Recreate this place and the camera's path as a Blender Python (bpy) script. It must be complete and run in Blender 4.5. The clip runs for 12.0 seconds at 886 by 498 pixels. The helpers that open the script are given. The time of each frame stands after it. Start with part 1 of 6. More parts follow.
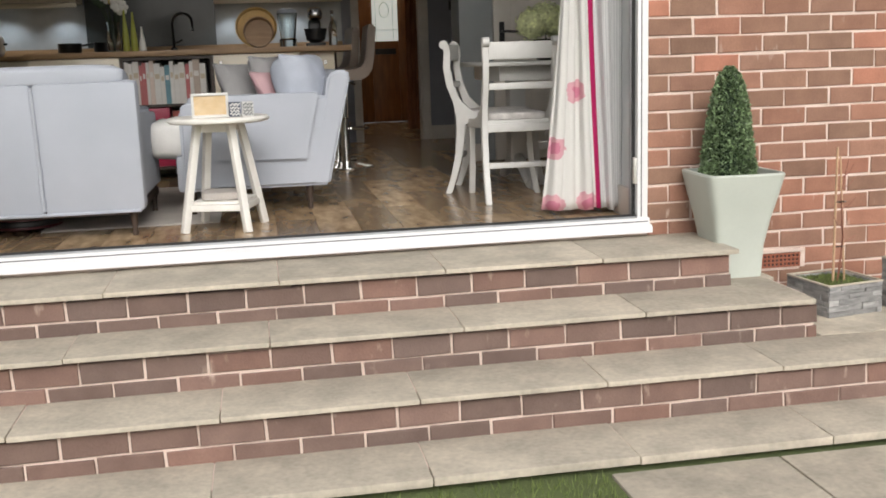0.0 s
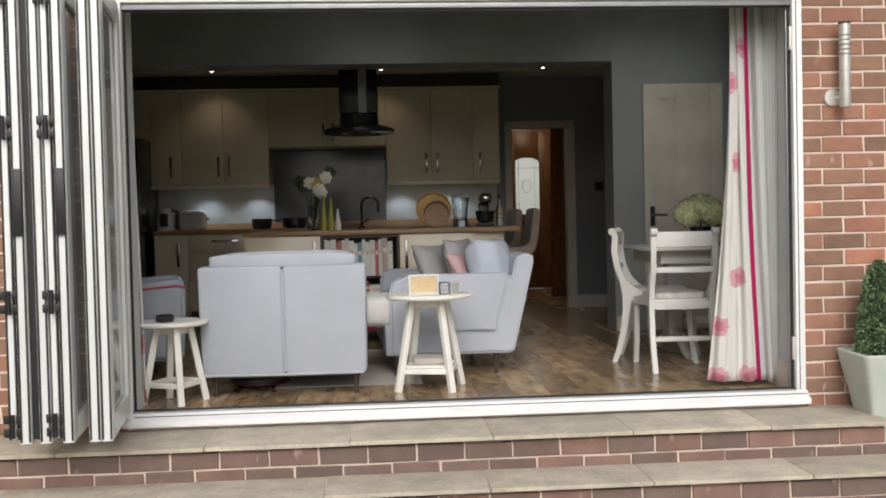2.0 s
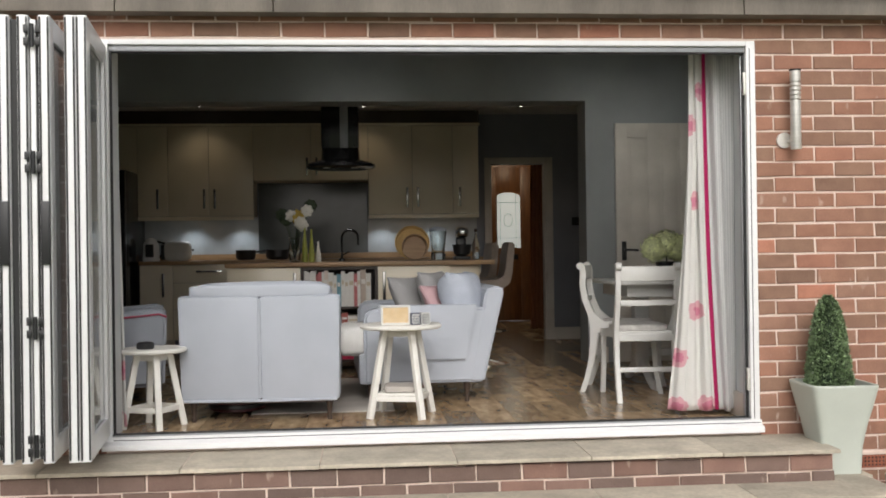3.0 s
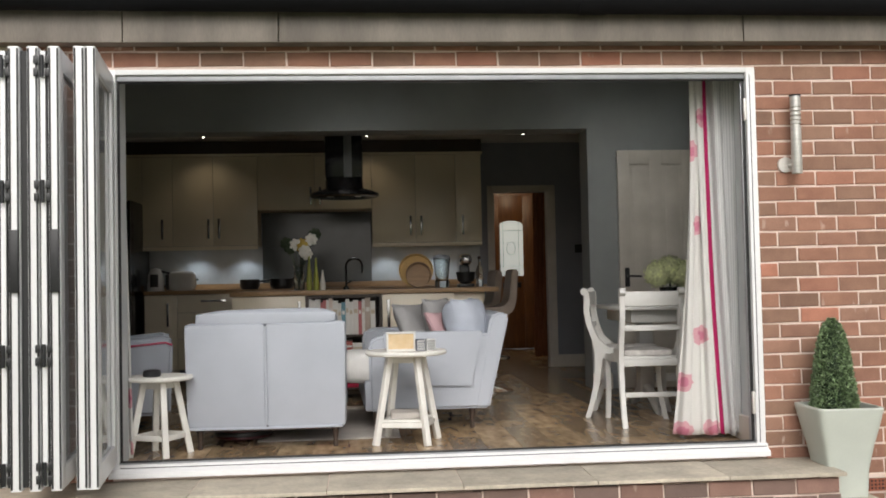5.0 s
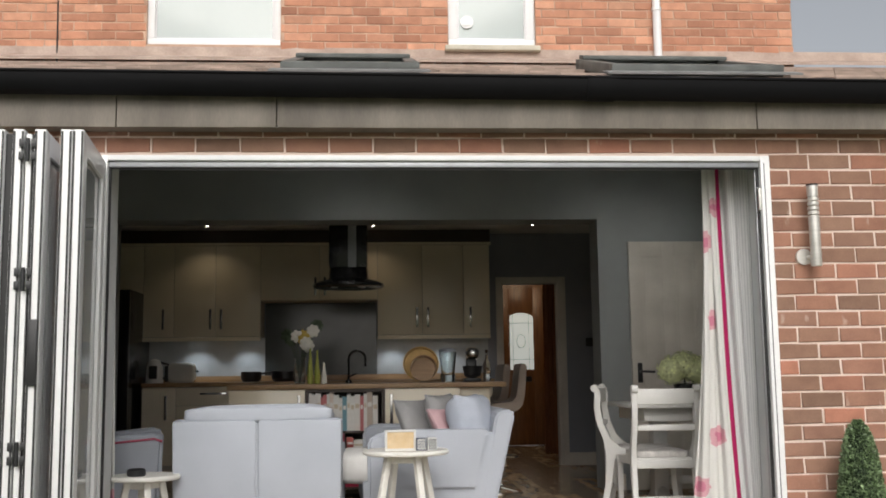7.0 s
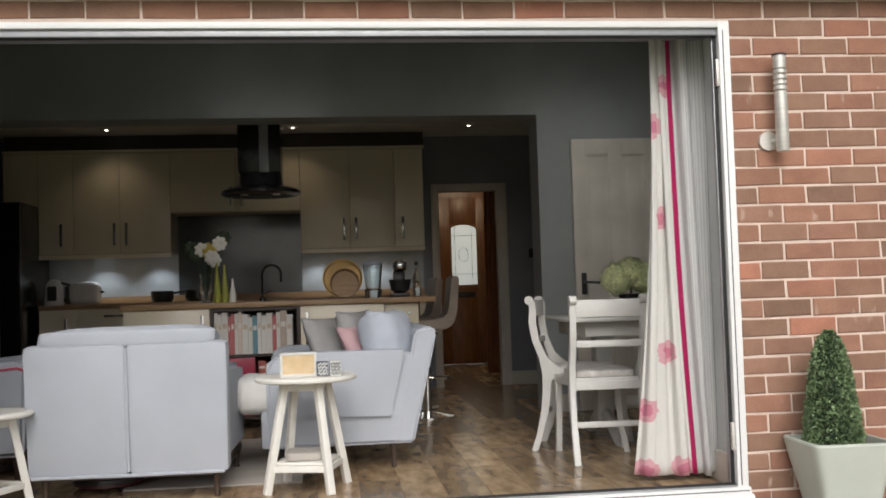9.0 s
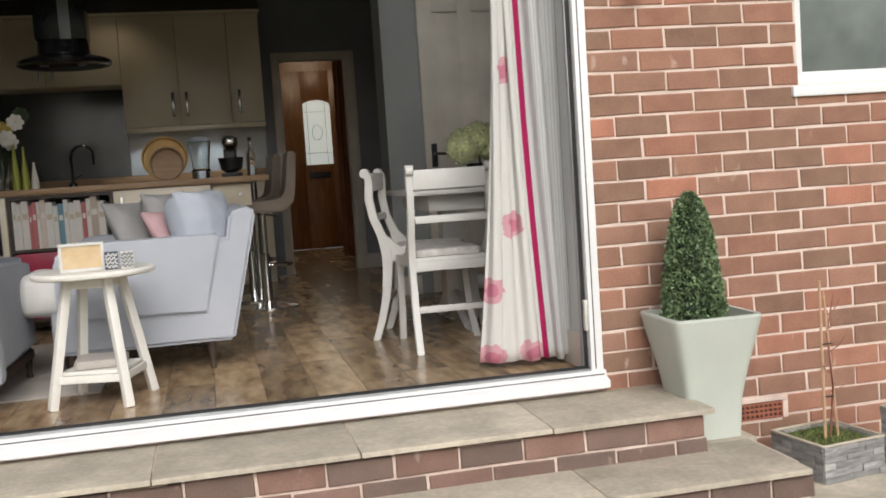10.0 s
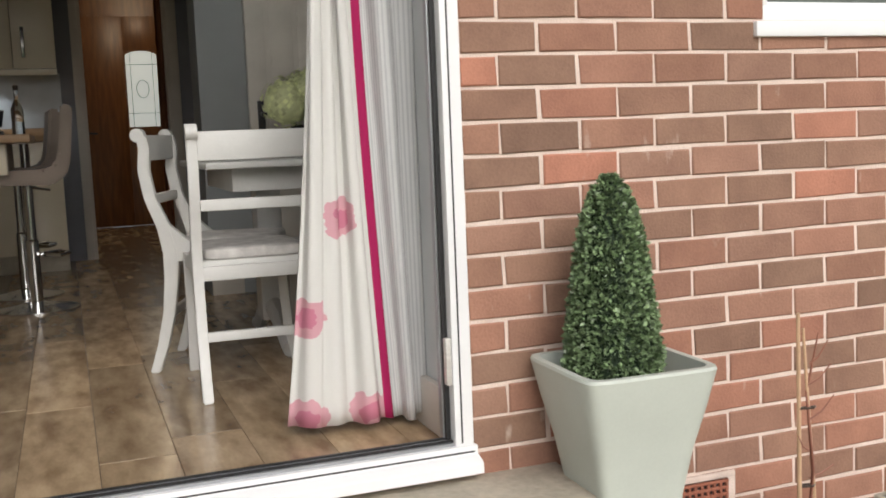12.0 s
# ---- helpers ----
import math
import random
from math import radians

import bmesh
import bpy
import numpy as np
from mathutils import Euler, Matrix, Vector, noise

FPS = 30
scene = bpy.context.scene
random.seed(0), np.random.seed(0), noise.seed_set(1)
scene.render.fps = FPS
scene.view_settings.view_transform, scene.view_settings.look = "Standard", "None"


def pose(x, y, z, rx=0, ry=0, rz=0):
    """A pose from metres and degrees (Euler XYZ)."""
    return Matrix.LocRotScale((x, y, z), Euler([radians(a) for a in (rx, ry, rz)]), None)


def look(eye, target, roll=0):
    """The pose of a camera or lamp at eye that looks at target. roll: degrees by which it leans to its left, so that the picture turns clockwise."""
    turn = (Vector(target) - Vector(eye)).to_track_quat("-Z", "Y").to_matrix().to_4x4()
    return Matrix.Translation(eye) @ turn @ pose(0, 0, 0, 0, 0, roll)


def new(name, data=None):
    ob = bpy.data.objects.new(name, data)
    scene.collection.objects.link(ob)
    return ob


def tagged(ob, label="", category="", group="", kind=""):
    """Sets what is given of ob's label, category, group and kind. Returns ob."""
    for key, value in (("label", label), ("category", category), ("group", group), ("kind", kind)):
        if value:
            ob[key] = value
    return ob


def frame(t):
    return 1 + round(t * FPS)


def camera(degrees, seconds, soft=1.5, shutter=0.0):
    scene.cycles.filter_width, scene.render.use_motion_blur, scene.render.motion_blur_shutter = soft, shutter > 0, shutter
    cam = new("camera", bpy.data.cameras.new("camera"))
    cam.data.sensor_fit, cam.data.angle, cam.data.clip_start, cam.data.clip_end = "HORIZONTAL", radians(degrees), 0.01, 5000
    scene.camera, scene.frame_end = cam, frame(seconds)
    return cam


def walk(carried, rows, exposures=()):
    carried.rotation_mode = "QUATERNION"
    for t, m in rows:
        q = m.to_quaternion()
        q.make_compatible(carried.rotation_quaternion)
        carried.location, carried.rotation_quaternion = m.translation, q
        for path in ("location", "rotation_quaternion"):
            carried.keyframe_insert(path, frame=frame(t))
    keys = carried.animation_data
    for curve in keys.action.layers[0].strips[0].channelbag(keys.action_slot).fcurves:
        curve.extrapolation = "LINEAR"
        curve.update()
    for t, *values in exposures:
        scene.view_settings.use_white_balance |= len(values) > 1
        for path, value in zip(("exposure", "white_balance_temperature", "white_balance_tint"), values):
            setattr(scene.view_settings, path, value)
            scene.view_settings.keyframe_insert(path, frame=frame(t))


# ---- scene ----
cam = camera(47.4, 12.0, 1.8)
PATH = [
    (0, (-1.728, -4.351, 0.773), (-1.385, -2.416, 0.401), -1.9),
    (0.5, (-1.972, -4.442, 0.806), (-1.782, -2.479, 0.475), -2.9),
    (1, (-2.16, -4.631, 0.853), (-1.992, -2.645, 0.683), -0.9),
    (1.5, (-2.244, -4.869, 0.888), (-2.091, -2.877, 0.798), -0.6),
    (2, (-2.236, -5.07, 0.945), (-2.092, -3.076, 0.888), -1.3),
    (2.5, (-2.179, -5.209, 0.922), (-2.028, -3.214, 0.901), -0.3),
    (3, (-2.145, -5.314, 0.948), (-1.981, -3.321, 0.955), -0.8),
    (5, (-2.163, -5.348, 0.925), (-2.002, -3.355, 0.992), -1.2),
    (5.5, (-2.163, -5.333, 0.904), (-2.005, -3.341, 0.99), -1.1),
    (6, (-2.126, -5.325, 0.918), (-1.974, -3.335, 1.049), -1.1),
    (6.5, (-2.103, -5.244, 0.931), (-1.96, -3.259, 1.136), -0.9),
    (8.5, (-1.915, -4.53, 0.968), (-1.772, -2.555, 1.247), -0.4),
    (9, (-1.778, -4.271, 0.904), (-1.558, -2.285, 0.991), -1.8),
    (9.5, (-1.625, -4.002, 0.889), (-1.269, -2.035, 0.819), -4.3),
    (10, (-1.448, -3.663, 0.838), (-1.002, -1.719, 0.682), -3.8),
    (10.5, (-1.32, -3.317, 0.817), (-0.818, -1.393, 0.603), -3.6),
    (11, (-1.258, -2.95, 0.803), (-0.545, -1.092, 0.602), -4.6),
    (11.5, (-1.068, -2.646, 0.827), (-0.31, -0.805, 0.633), -4.0),
    (12, (-0.921, -2.327, 0.809), (-0.231, -0.464, 0.582), -2.3),
]
walk(cam, [(t, look(eye, target, roll)) for t, eye, target, roll in PATH], [(0.0, -0.1), (1.5, -0.22), (5.0, -0.2), (8.5, -0.26), (9.5, -0.16), (12.0, -0.17)])

# ---- world, sun, exposure ----
world = bpy.data.worlds.new("world")
scene.world = world
world.use_nodes = True
_wn = world.node_tree.nodes
_sky = _wn.new("ShaderNodeTexSky")
_sky.sky_type, _sky.sun_disc, _sky.sun_elevation, _sky.sun_rotation = "NISHITA", False, radians(37), radians(182)
_sky.air_density, _sky.dust_density, _sky.ozone_density = 1.0, 5.0, 1.0
_hsv = _wn.new("ShaderNodeHueSaturation")
_hsv.inputs["Saturation"].default_value = 0.25
world.node_tree.links.new(_sky.outputs["Color"], _hsv.inputs["Color"])
world.node_tree.links.new(_hsv.outputs["Color"], _wn["Background"].inputs["Color"])
_wn["Background"].inputs["Strength"].default_value = 0.15
sun = new("sun", bpy.data.lights.new("sun", "SUN"))
sun.data.energy, sun.data.angle, sun.data.color = 1.25, radians(40), (1.0, 0.965, 0.91)
sun.matrix_world = look((-0.4, -9.2, 7.2), (0, 0, 0))


def lamp(name, kind, place, energy, color, size=0.05, spot=None):
    ob = new(name, bpy.data.lights.new(name, kind))
    ob.location, ob.data.energy, ob.data.color = place, energy, color
    ob.data.shadow_soft_size = size
    if spot:
        ob.data.spot_size, ob.data.spot_blend = radians(spot), 0.7
    return ob


# ---- materials ----
def M(name, col, rough=0.6, metal=0.0, col2=None, scale=6.0, bump=0.0, bscale=60.0, rand=0.0, stretch=(1, 1, 1), spec=0.5, island=False, fine=0.12):
    """A surface: base colour broken by large stains and fine grain, with relief; rand varies it piece by piece."""
    m = bpy.data.materials.new(name)
    m.use_nodes = True
    n, l = m.node_tree.nodes, m.node_tree.links
    b = n["Principled BSDF"]
    b.inputs["Roughness"].default_value, b.inputs["Metallic"].default_value = rough, metal
    b.inputs["Specular IOR Level"].default_value = spec
    tc, mp = n.new("ShaderNodeTexCoord"), n.new("ShaderNodeMapping")
    mp.inputs["Scale"].default_value = stretch
    l.new(tc.outputs["Object"], mp.inputs["Vector"])
    vec = mp.outputs["Vector"]
    rnd = None
    if rand:
        if island:
            rnd = n.new("ShaderNodeNewGeometry").outputs["Random Per Island"]
        else:
            rnd = n.new("ShaderNodeObjectInfo").outputs["Random"]
        add, mul = n.new("ShaderNodeVectorMath"), n.new("ShaderNodeMath")
        mul.operation, mul.inputs[1].default_value = "MULTIPLY", 37.0
        l.new(rnd, mul.inputs[0])
        l.new(vec, add.inputs[0])
        l.new(mul.outputs[0], add.inputs[1])
        vec = add.outputs[0]
    big, small = n.new("ShaderNodeTexNoise"), n.new("ShaderNodeTexNoise")
    for tex, sc, det in ((big, scale, 5.0), (small, bscale, 4.0)):
        tex.inputs["Scale"].default_value, tex.inputs["Detail"].default_value = sc, det
        l.new(vec, tex.inputs["Vector"])
    ramp = n.new("ShaderNodeValToRGB")
    ramp.color_ramp.elements[0].position, ramp.color_ramp.elements[1].position = 0.32, 0.7
    c2 = col2 or tuple(c * 0.82 for c in col)
    ramp.color_ramp.elements[0].color, ramp.color_ramp.elements[1].color = (*c2, 1), (*col, 1)
    l.new(big.outputs["Fac"], ramp.inputs["Fac"])
    hsv = n.new("ShaderNodeHueSaturation")
    l.new(ramp.outputs["Color"], hsv.inputs["Color"])
    v = n.new("ShaderNodeMath")
    v.operation, v.inputs[1].default_value, v.inputs[2].default_value = "MULTIPLY_ADD", fine * 2, 1.0 - fine
    l.new(small.outputs["Fac"], v.inputs[0])
    val = v.outputs[0]
    if rand:
        w, x = n.new("ShaderNodeMath"), n.new("ShaderNodeMath")
        w.operation, w.inputs[1].default_value, w.inputs[2].default_value = "MULTIPLY_ADD", 2 * rand, 1.0 - rand
        l.new(rnd, w.inputs[0])
        x.operation = "MULTIPLY"
        l.new(w.outputs[0], x.inputs[0])
        l.new(val, x.inputs[1])
        val = x.outputs[0]
    l.new(val, hsv.inputs["Value"])
    l.new(hsv.outputs["Color"], b.inputs["Base Color"])
    if bump:
        bp = n.new("ShaderNodeBump")
        bp.inputs["Strength"].default_value, bp.inputs["Distance"].default_value = bump, 0.004
        l.new(small.outputs["Fac"], bp.inputs["Height"])
        l.new(bp.outputs["Normal"], b.inputs["Normal"])
    return m


def glass(name, tint=(0.9, 0.95, 0.95), rough=0.02):
    m = bpy.data.materials.new(name)
    m.use_nodes = True
    b = m.node_tree.nodes["Principled BSDF"]
    b.inputs["Base Color"].default_value = (*tint, 1)
    b.inputs["Transmission Weight"].default_value, b.inputs["Roughness"].default_value, b.inputs["IOR"].default_value = 1.0, rough, 1.45
    return m


def glow(name, col, strength):
    m = bpy.data.materials.new(name)
    m.use_nodes = True
    b = m.node_tree.nodes["Principled BSDF"]
    b.inputs["Base Color"].default_value = (*col, 1)
    b.inputs["Emission Color"].default_value, b.inputs["Emission Strength"].default_value = (*col, 1), strength
    return m


def brick_material(name, stops, island=False):
    """Fired brick: each brick takes its own tone out of a range, with sandy grain."""
    m = M(name, (0.3, 0.12, 0.08), 0.85, bump=0.5, bscale=140, rand=0.14, scale=9, island=island, fine=0.16)
    n, l = m.node_tree.nodes, m.node_tree.links
    src = n.new("ShaderNodeNewGeometry").outputs["Random Per Island"] if island else n.new("ShaderNodeObjectInfo").outputs["Random"]
    tone = n.new("ShaderNodeValToRGB")
    e = tone.color_ramp.elements
    while len(e) < len(stops):
        e.new(0.5)
    for el, (p, c) in zip(e, stops):
        el.position, el.color = p, (*c, 1)
    sc = n.new("ShaderNodeMath")
    sc.operation, sc.inputs[1].default_value = "MULTIPLY", 7.13
    fr = n.new("ShaderNodeMath")
    fr.operation = "FRACT"
    l.new(src, sc.inputs[0])
    l.new(sc.outputs[0], fr.inputs[0])
    l.new(fr.outputs[0], tone.inputs["Fac"])
    mix = n.new("ShaderNodeMix")
    mix.data_type, mix.blend_type = "RGBA", "MULTIPLY"
    mix.inputs["Factor"].default_value = 1.0
    hsv = [q for q in n if q.bl_idname == "ShaderNodeHueSaturation"][0]
    ramp = [q for q in n if q.bl_idname == "ShaderNodeValToRGB" and q != tone][0]
    ramp.color_ramp.elements[0].color, ramp.color_ramp.elements[1].color = (0.82, 0.8, 0.8, 1), (1.05, 1.05, 1.05, 1)
    l.new(tone.outputs["Color"], mix.inputs["A"])
    l.new(ramp.outputs["Color"], mix.inputs["B"])
    smear, cut, bloom = n.new("ShaderNodeTexNoise"), n.new("ShaderNodeValToRGB"), n.new("ShaderNodeMix")
    smear.inputs["Scale"].default_value, smear.inputs["Detail"].default_value = 16.0, 5.0
    co, scl = n.new("ShaderNodeNewGeometry"), n.new("ShaderNodeMapping")
    scl.inputs["Scale"].default_value = (1.0, 1.0, 0.45)
    l.new(co.outputs["Position"], scl.inputs["Vector"])
    l.new(scl.outputs["Vector"], smear.inputs["Vector"])
    cut.color_ramp.elements[0].position, cut.color_ramp.elements[1].position = 0.66, 0.78
    cut.color_ramp.elements[1].color = (0.55, 0.55, 0.55, 1)
    l.new(smear.outputs["Fac"], cut.inputs["Fac"])
    bloom.data_type = "RGBA"
    l.new(cut.outputs["Color"], bloom.inputs["Factor"])
    l.new(mix.outputs["Result"], bloom.inputs["A"])
    bloom.inputs["B"].default_value = (0.62, 0.5, 0.42, 1)
    l.new(bloom.outputs["Result"], hsv.inputs["Color"])
    return m


BRICK_STOPS = [(0.0, (0.255, 0.150, 0.104)), (0.3, (0.295, 0.164, 0.112)), (0.6, (0.35, 0.168, 0.112)), (0.8, (0.30, 0.170, 0.120)), (1.0, (0.415, 0.180, 0.118))]
m_brick = brick_material("brick red wirecut", BRICK_STOPS)
m_brick_far = brick_material("brick red wirecut joined", BRICK_STOPS, island=True)
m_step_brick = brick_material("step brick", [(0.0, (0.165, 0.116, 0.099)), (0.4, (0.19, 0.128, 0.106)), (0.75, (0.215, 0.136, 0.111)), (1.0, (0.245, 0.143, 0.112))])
m_house_brick = brick_material("old house brick", [(0.0, (0.439, 0.204, 0.127)), (0.5, (0.549, 0.265, 0.166)), (1.0, (0.634, 0.340, 0.221))], island=True)
m_house_brick_p = brick_material("old house brick single", [(0.0, (0.439, 0.204, 0.127)), (0.5, (0.549, 0.265, 0.166)), (1.0, (0.634, 0.340, 0.221))])
m_mortar = M("mortar", (0.76, 0.63, 0.555), 0.95, bump=0.6, bscale=180, scale=14, col2=(0.65, 0.525, 0.455))
m_mortar_old = M("old mortar", (0.6, 0.42, 0.31), 0.95, bump=0.6, bscale=160, scale=8, col2=(0.4, 0.25, 0.18))
m_slab = M("riven sandstone", (0.555, 0.495, 0.40), 0.85, col2=(0.385, 0.345, 0.28), scale=6.0, bump=0.8, bscale=46, rand=0.13, fine=0.26)
m_upvc = M("white upvc", (0.82, 0.82, 0.825), 0.3, scale=3, col2=(0.77, 0.77, 0.78), fine=0.02)
m_gasket = M("black rubber gasket", (0.015, 0.015, 0.016), 0.5)
m_black = M("black plastic", (0.02, 0.02, 0.022), 0.35)
m_grey_al = M("grey aluminium track", (0.42, 0.43, 0.45), 0.35, 0.6)
m_paint = M("grey blue wall paint", (0.27, 0.285, 0.325), 0.85, scale=2, bump=0.08, bscale=220, fine=0.03)
m_paint_light = M("pale grey wall paint", (0.66, 0.675, 0.68), 0.85, scale=2, bump=0.08, bscale=220, fine=0.03)
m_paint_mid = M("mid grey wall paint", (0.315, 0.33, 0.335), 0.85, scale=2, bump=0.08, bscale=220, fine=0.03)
m_ceiling = M("ceiling paint", (0.72, 0.72, 0.70), 0.9, scale=2, fine=0.02)
m_white_wood = M("white painted wood", (0.63, 0.625, 0.605), 0.45, scale=7, col2=(0.56, 0.555, 0.535), bump=0.06, bscale=90, fine=0.04)
m_white_door = M("off white painted door", (0.64, 0.595, 0.535), 0.5, scale=4, fine=0.02)
m_cream_wood = M("cream painted stool wood", (0.80, 0.785, 0.74), 0.5, col2=(0.73, 0.71, 0.665), scale=9, bump=0.08, bscale=90, fine=0.05)
m_cream = M("cream gloss door", (0.82, 0.735, 0.575), 0.2, scale=2, fine=0.015, col2=(0.79, 0.705, 0.55))
m_cream_dark = M("cream carcass", (0.58, 0.53, 0.43), 0.5)
m_oak = M("oak worktop", (0.42, 0.27, 0.145), 0.4, col2=(0.30, 0.18, 0.09), scale=5, stretch=(1, 9, 9), bump=0.1, bscale=40)
m_chrome = M("chrome", (0.8, 0.8, 0.8), 0.12, 1.0, fine=0.02)
m_dark_steel = M("black glass steel", (0.03, 0.03, 0.032), 0.15, 0.6)
m_fabric = M("pale lilac grey weave", (0.43, 0.455, 0.51), 0.95, col2=(0.385, 0.41, 0.46), scale=3, bump=0.35, bscale=420, fine=0.05)
m_fabric2 = M("mid grey weave", (0.38, 0.375, 0.375), 0.95, bump=0.35, bscale=420, fine=0.06)
m_pink = M("pink cushion cloth", (0.55, 0.36, 0.38), 0.9, bump=0.3, bscale=300)
m_blue = M("pale blue cushion cloth", (0.45, 0.485, 0.56), 0.9, bump=0.3, bscale=300)
m_white_cloth = M("white throw", (0.74, 0.73, 0.71), 0.95, bump=0.3, bscale=260)
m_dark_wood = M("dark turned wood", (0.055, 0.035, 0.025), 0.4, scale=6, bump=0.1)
m_red = M("crimson plastic", (0.42, 0.02, 0.07), 0.4)
m_robot = M("dark maroon plastic", (0.10, 0.012, 0.02), 0.4)
m_rug = M("pale rug", (0.5, 0.46, 0.42), 0.98, bump=0.8, bscale=240, col2=(0.40, 0.37, 0.34))
m_leather = M("brown grey leatherette", (0.30, 0.235, 0.19), 0.5, scale=5, bump=0.15, bscale=160)
m_pot = M("pale sage glazed pot", (0.53, 0.565, 0.51), 0.5, col2=(0.475, 0.51, 0.46), scale=4, bump=0.06, bscale=120, fine=0.04)
m_soil = M("moss and soil", (0.09, 0.10, 0.03), 1.0, col2=(0.05, 0.035, 0.02), scale=30, bump=1.0, bscale=120, fine=0.3)
m_leaf = M("box leaf", (0.175, 0.25, 0.125), 0.3, rand=0.6, island=True, scale=8)
m_leaf_core = M("painted shade inside box leaves", (0.02, 0.04, 0.018), 0.8, scale=30, bump=1.0, bscale=60)
m_stone_planter = M("grey ledge stone", (0.42, 0.41, 0.40), 0.8, col2=(0.20, 0.20, 0.20), scale=12, stretch=(1, 1, 4), bump=0.8, bscale=50, rand=0.3, fine=0.2)
m_cane = M("bamboo cane", (0.55, 0.36, 0.22), 0.6, scale=20)
m_grass = M("lawn blades", (0.19, 0.235, 0.07), 0.7, col2=(0.12, 0.17, 0.045), rand=0.35, island=True, scale=3)
m_lawn = M("lawn", (0.13, 0.165, 0.055), 0.95, col2=(0.09, 0.11, 0.045), scale=3, bump=1.0, bscale=90, fine=0.3)
m_fascia = M("weathered brown fascia", (0.225, 0.195, 0.165), 0.6, col2=(0.13, 0.112, 0.094), scale=2.5, stretch=(2.5, 1, 0.6), bump=0.1, bscale=60, fine=0.2)
m_gutter = M("black gutter plastic", (0.006, 0.006, 0.007), 0.5, spec=0.12)
m_tile = M("weathered pinkish roof tile", (0.46, 0.345, 0.285), 0.85, col2=(0.25, 0.20, 0.17), rand=0.2, island=True, bump=0.4, bscale=90)
m_lead = M("grey lead flashing", (0.26, 0.265, 0.265), 0.7, col2=(0.17, 0.175, 0.175), scale=6)
m_fillet = M("pinkish mortar fillet", (0.52, 0.41, 0.35), 0.95, col2=(0.36, 0.27, 0.225), scale=5, bump=0.6, bscale=60, fine=0.2)
# Chrome darkened in colour to stand in for the dim room it mirrors.
m_bow = M("chrome with painted dark reflection", (0.30, 0.29, 0.28), 0.18, 1.0, fine=0.02)
m_window_glass = glass("window pane glass")
# Pale diffuse share stands in for reflections in the folded panes.
m_leaf_glass = M("door glass with painted reflection", (0.78, 0.80, 0.80), 0.06, scale=2.0, fine=0.02)
m_leaf_glass.node_tree.nodes["Principled BSDF"].inputs["Transmission Weight"].default_value = 0.62
m_roof_frame = M("weathered grey rooflight frame", (0.17, 0.18, 0.172), 0.6, col2=(0.10, 0.105, 0.10), bump=0.2)
# Pale opaque colour stands in for the sky mirrored in the panes.
m_dim_glass = M("upstairs window glass with painted sky reflection", (0.40, 0.45, 0.44), 0.06, spec=0.8, scale=1.5, col2=(0.36, 0.41, 0.40), fine=0.01)
m_side_glass = M("dark reflecting side window glass", (0.06, 0.075, 0.07), 0.04, spec=0.9, scale=3, col2=(0.16, 0.19, 0.17), fine=0.02)
m_steel = M("brushed steel", (0.72, 0.70, 0.66), 0.42, 0.55, stretch=(1, 1, 12), fine=0.05)
m_terracotta = M("terracotta", (0.36, 0.13, 0.08), 0.85, bump=0.3)
m_door_wood = M("varnished brown door", (0.23, 0.09, 0.024), 0.35, col2=(0.14, 0.05, 0.014), scale=4, stretch=(8, 8, 1), bump=0.08, bscale=40)
# The pane itself emits, standing in for daylight from outdoors.
m_frost_glow = glow("obscured glass glowing for daylight", (0.80, 0.86, 0.83), 0.48)
m_brown_cloth = M("brown curtain cloth", (0.30, 0.125, 0.06), 0.9, bump=0.3, bscale=300)
m_fridge = M("black fridge enamel", (0.012, 0.012, 0.014), 0.2)
m_splash = M("grey glass splashback", (0.075, 0.085, 0.085), 0.15, fine=0.01)
m_tile_white = M("pale splash tile", (0.45, 0.48, 0.50), 0.3, fine=0.03)
m_basket = M("woven straw", (0.66, 0.44, 0.18), 0.8, bump=0.9, bscale=90, scale=20)
m_green_glass = M("green candle", (0.34, 0.36, 0.05), 0.35)
m_petal = M("white petals", (0.75, 0.72, 0.66), 0.6)
m_petal_y = M("yellow petals", (0.52, 0.36, 0.06), 0.6)
m_hyd = M("pale green hydrangea florets", (0.72, 0.76, 0.42), 0.7, rand=0.3, island=True, scale=20)
m_stem = M("dark stems", (0.03, 0.05, 0.02), 0.7)
m_photo = M("tan photograph", (0.52, 0.36, 0.19), 0.5, col2=(0.62, 0.48, 0.3), scale=14)
m_ink = M("navy ink", (0.05, 0.06, 0.10), 0.5)
m_copper = M("red brown pipe", (0.3, 0.12, 0.08), 0.5)


def floor_material():
    return M("oak laminate", (0.46, 0.335, 0.21), 0.22, col2=(0.21, 0.135, 0.075), scale=3.0, stretch=(5, 1.6, 1), bump=0.05, bscale=26, rand=0.30, fine=0.12)


m_floor = floor_material()


# ---- shape helpers ----
def add_box(bm, lo, hi, bevel=0.0, m=None):
    r = bmesh.ops.create_cube(bm, size=1.0)
    vs = r["verts"]
    for v in vs:
        v.co = Vector([(lo[i] + hi[i]) / 2 + v.co[i] * (hi[i] - lo[i]) for i in range(3)])
    if bevel:
        es = list({e for v in vs for e in v.link_edges})
        vs = list({v for f in bmesh.ops.bevel(bm, geom=es, offset=bevel, segments=2, affect="EDGES", profile=0.6)["faces"] for v in f.verts} | {v for v in vs if v.is_valid})
    if m:
        bmesh.ops.transform(bm, matrix=m, verts=[v for v in vs if v.is_valid])
    return bm


def box(lo, hi, bevel=0.0, m=None):
    return add_box(bmesh.new(), lo, hi, bevel, m)


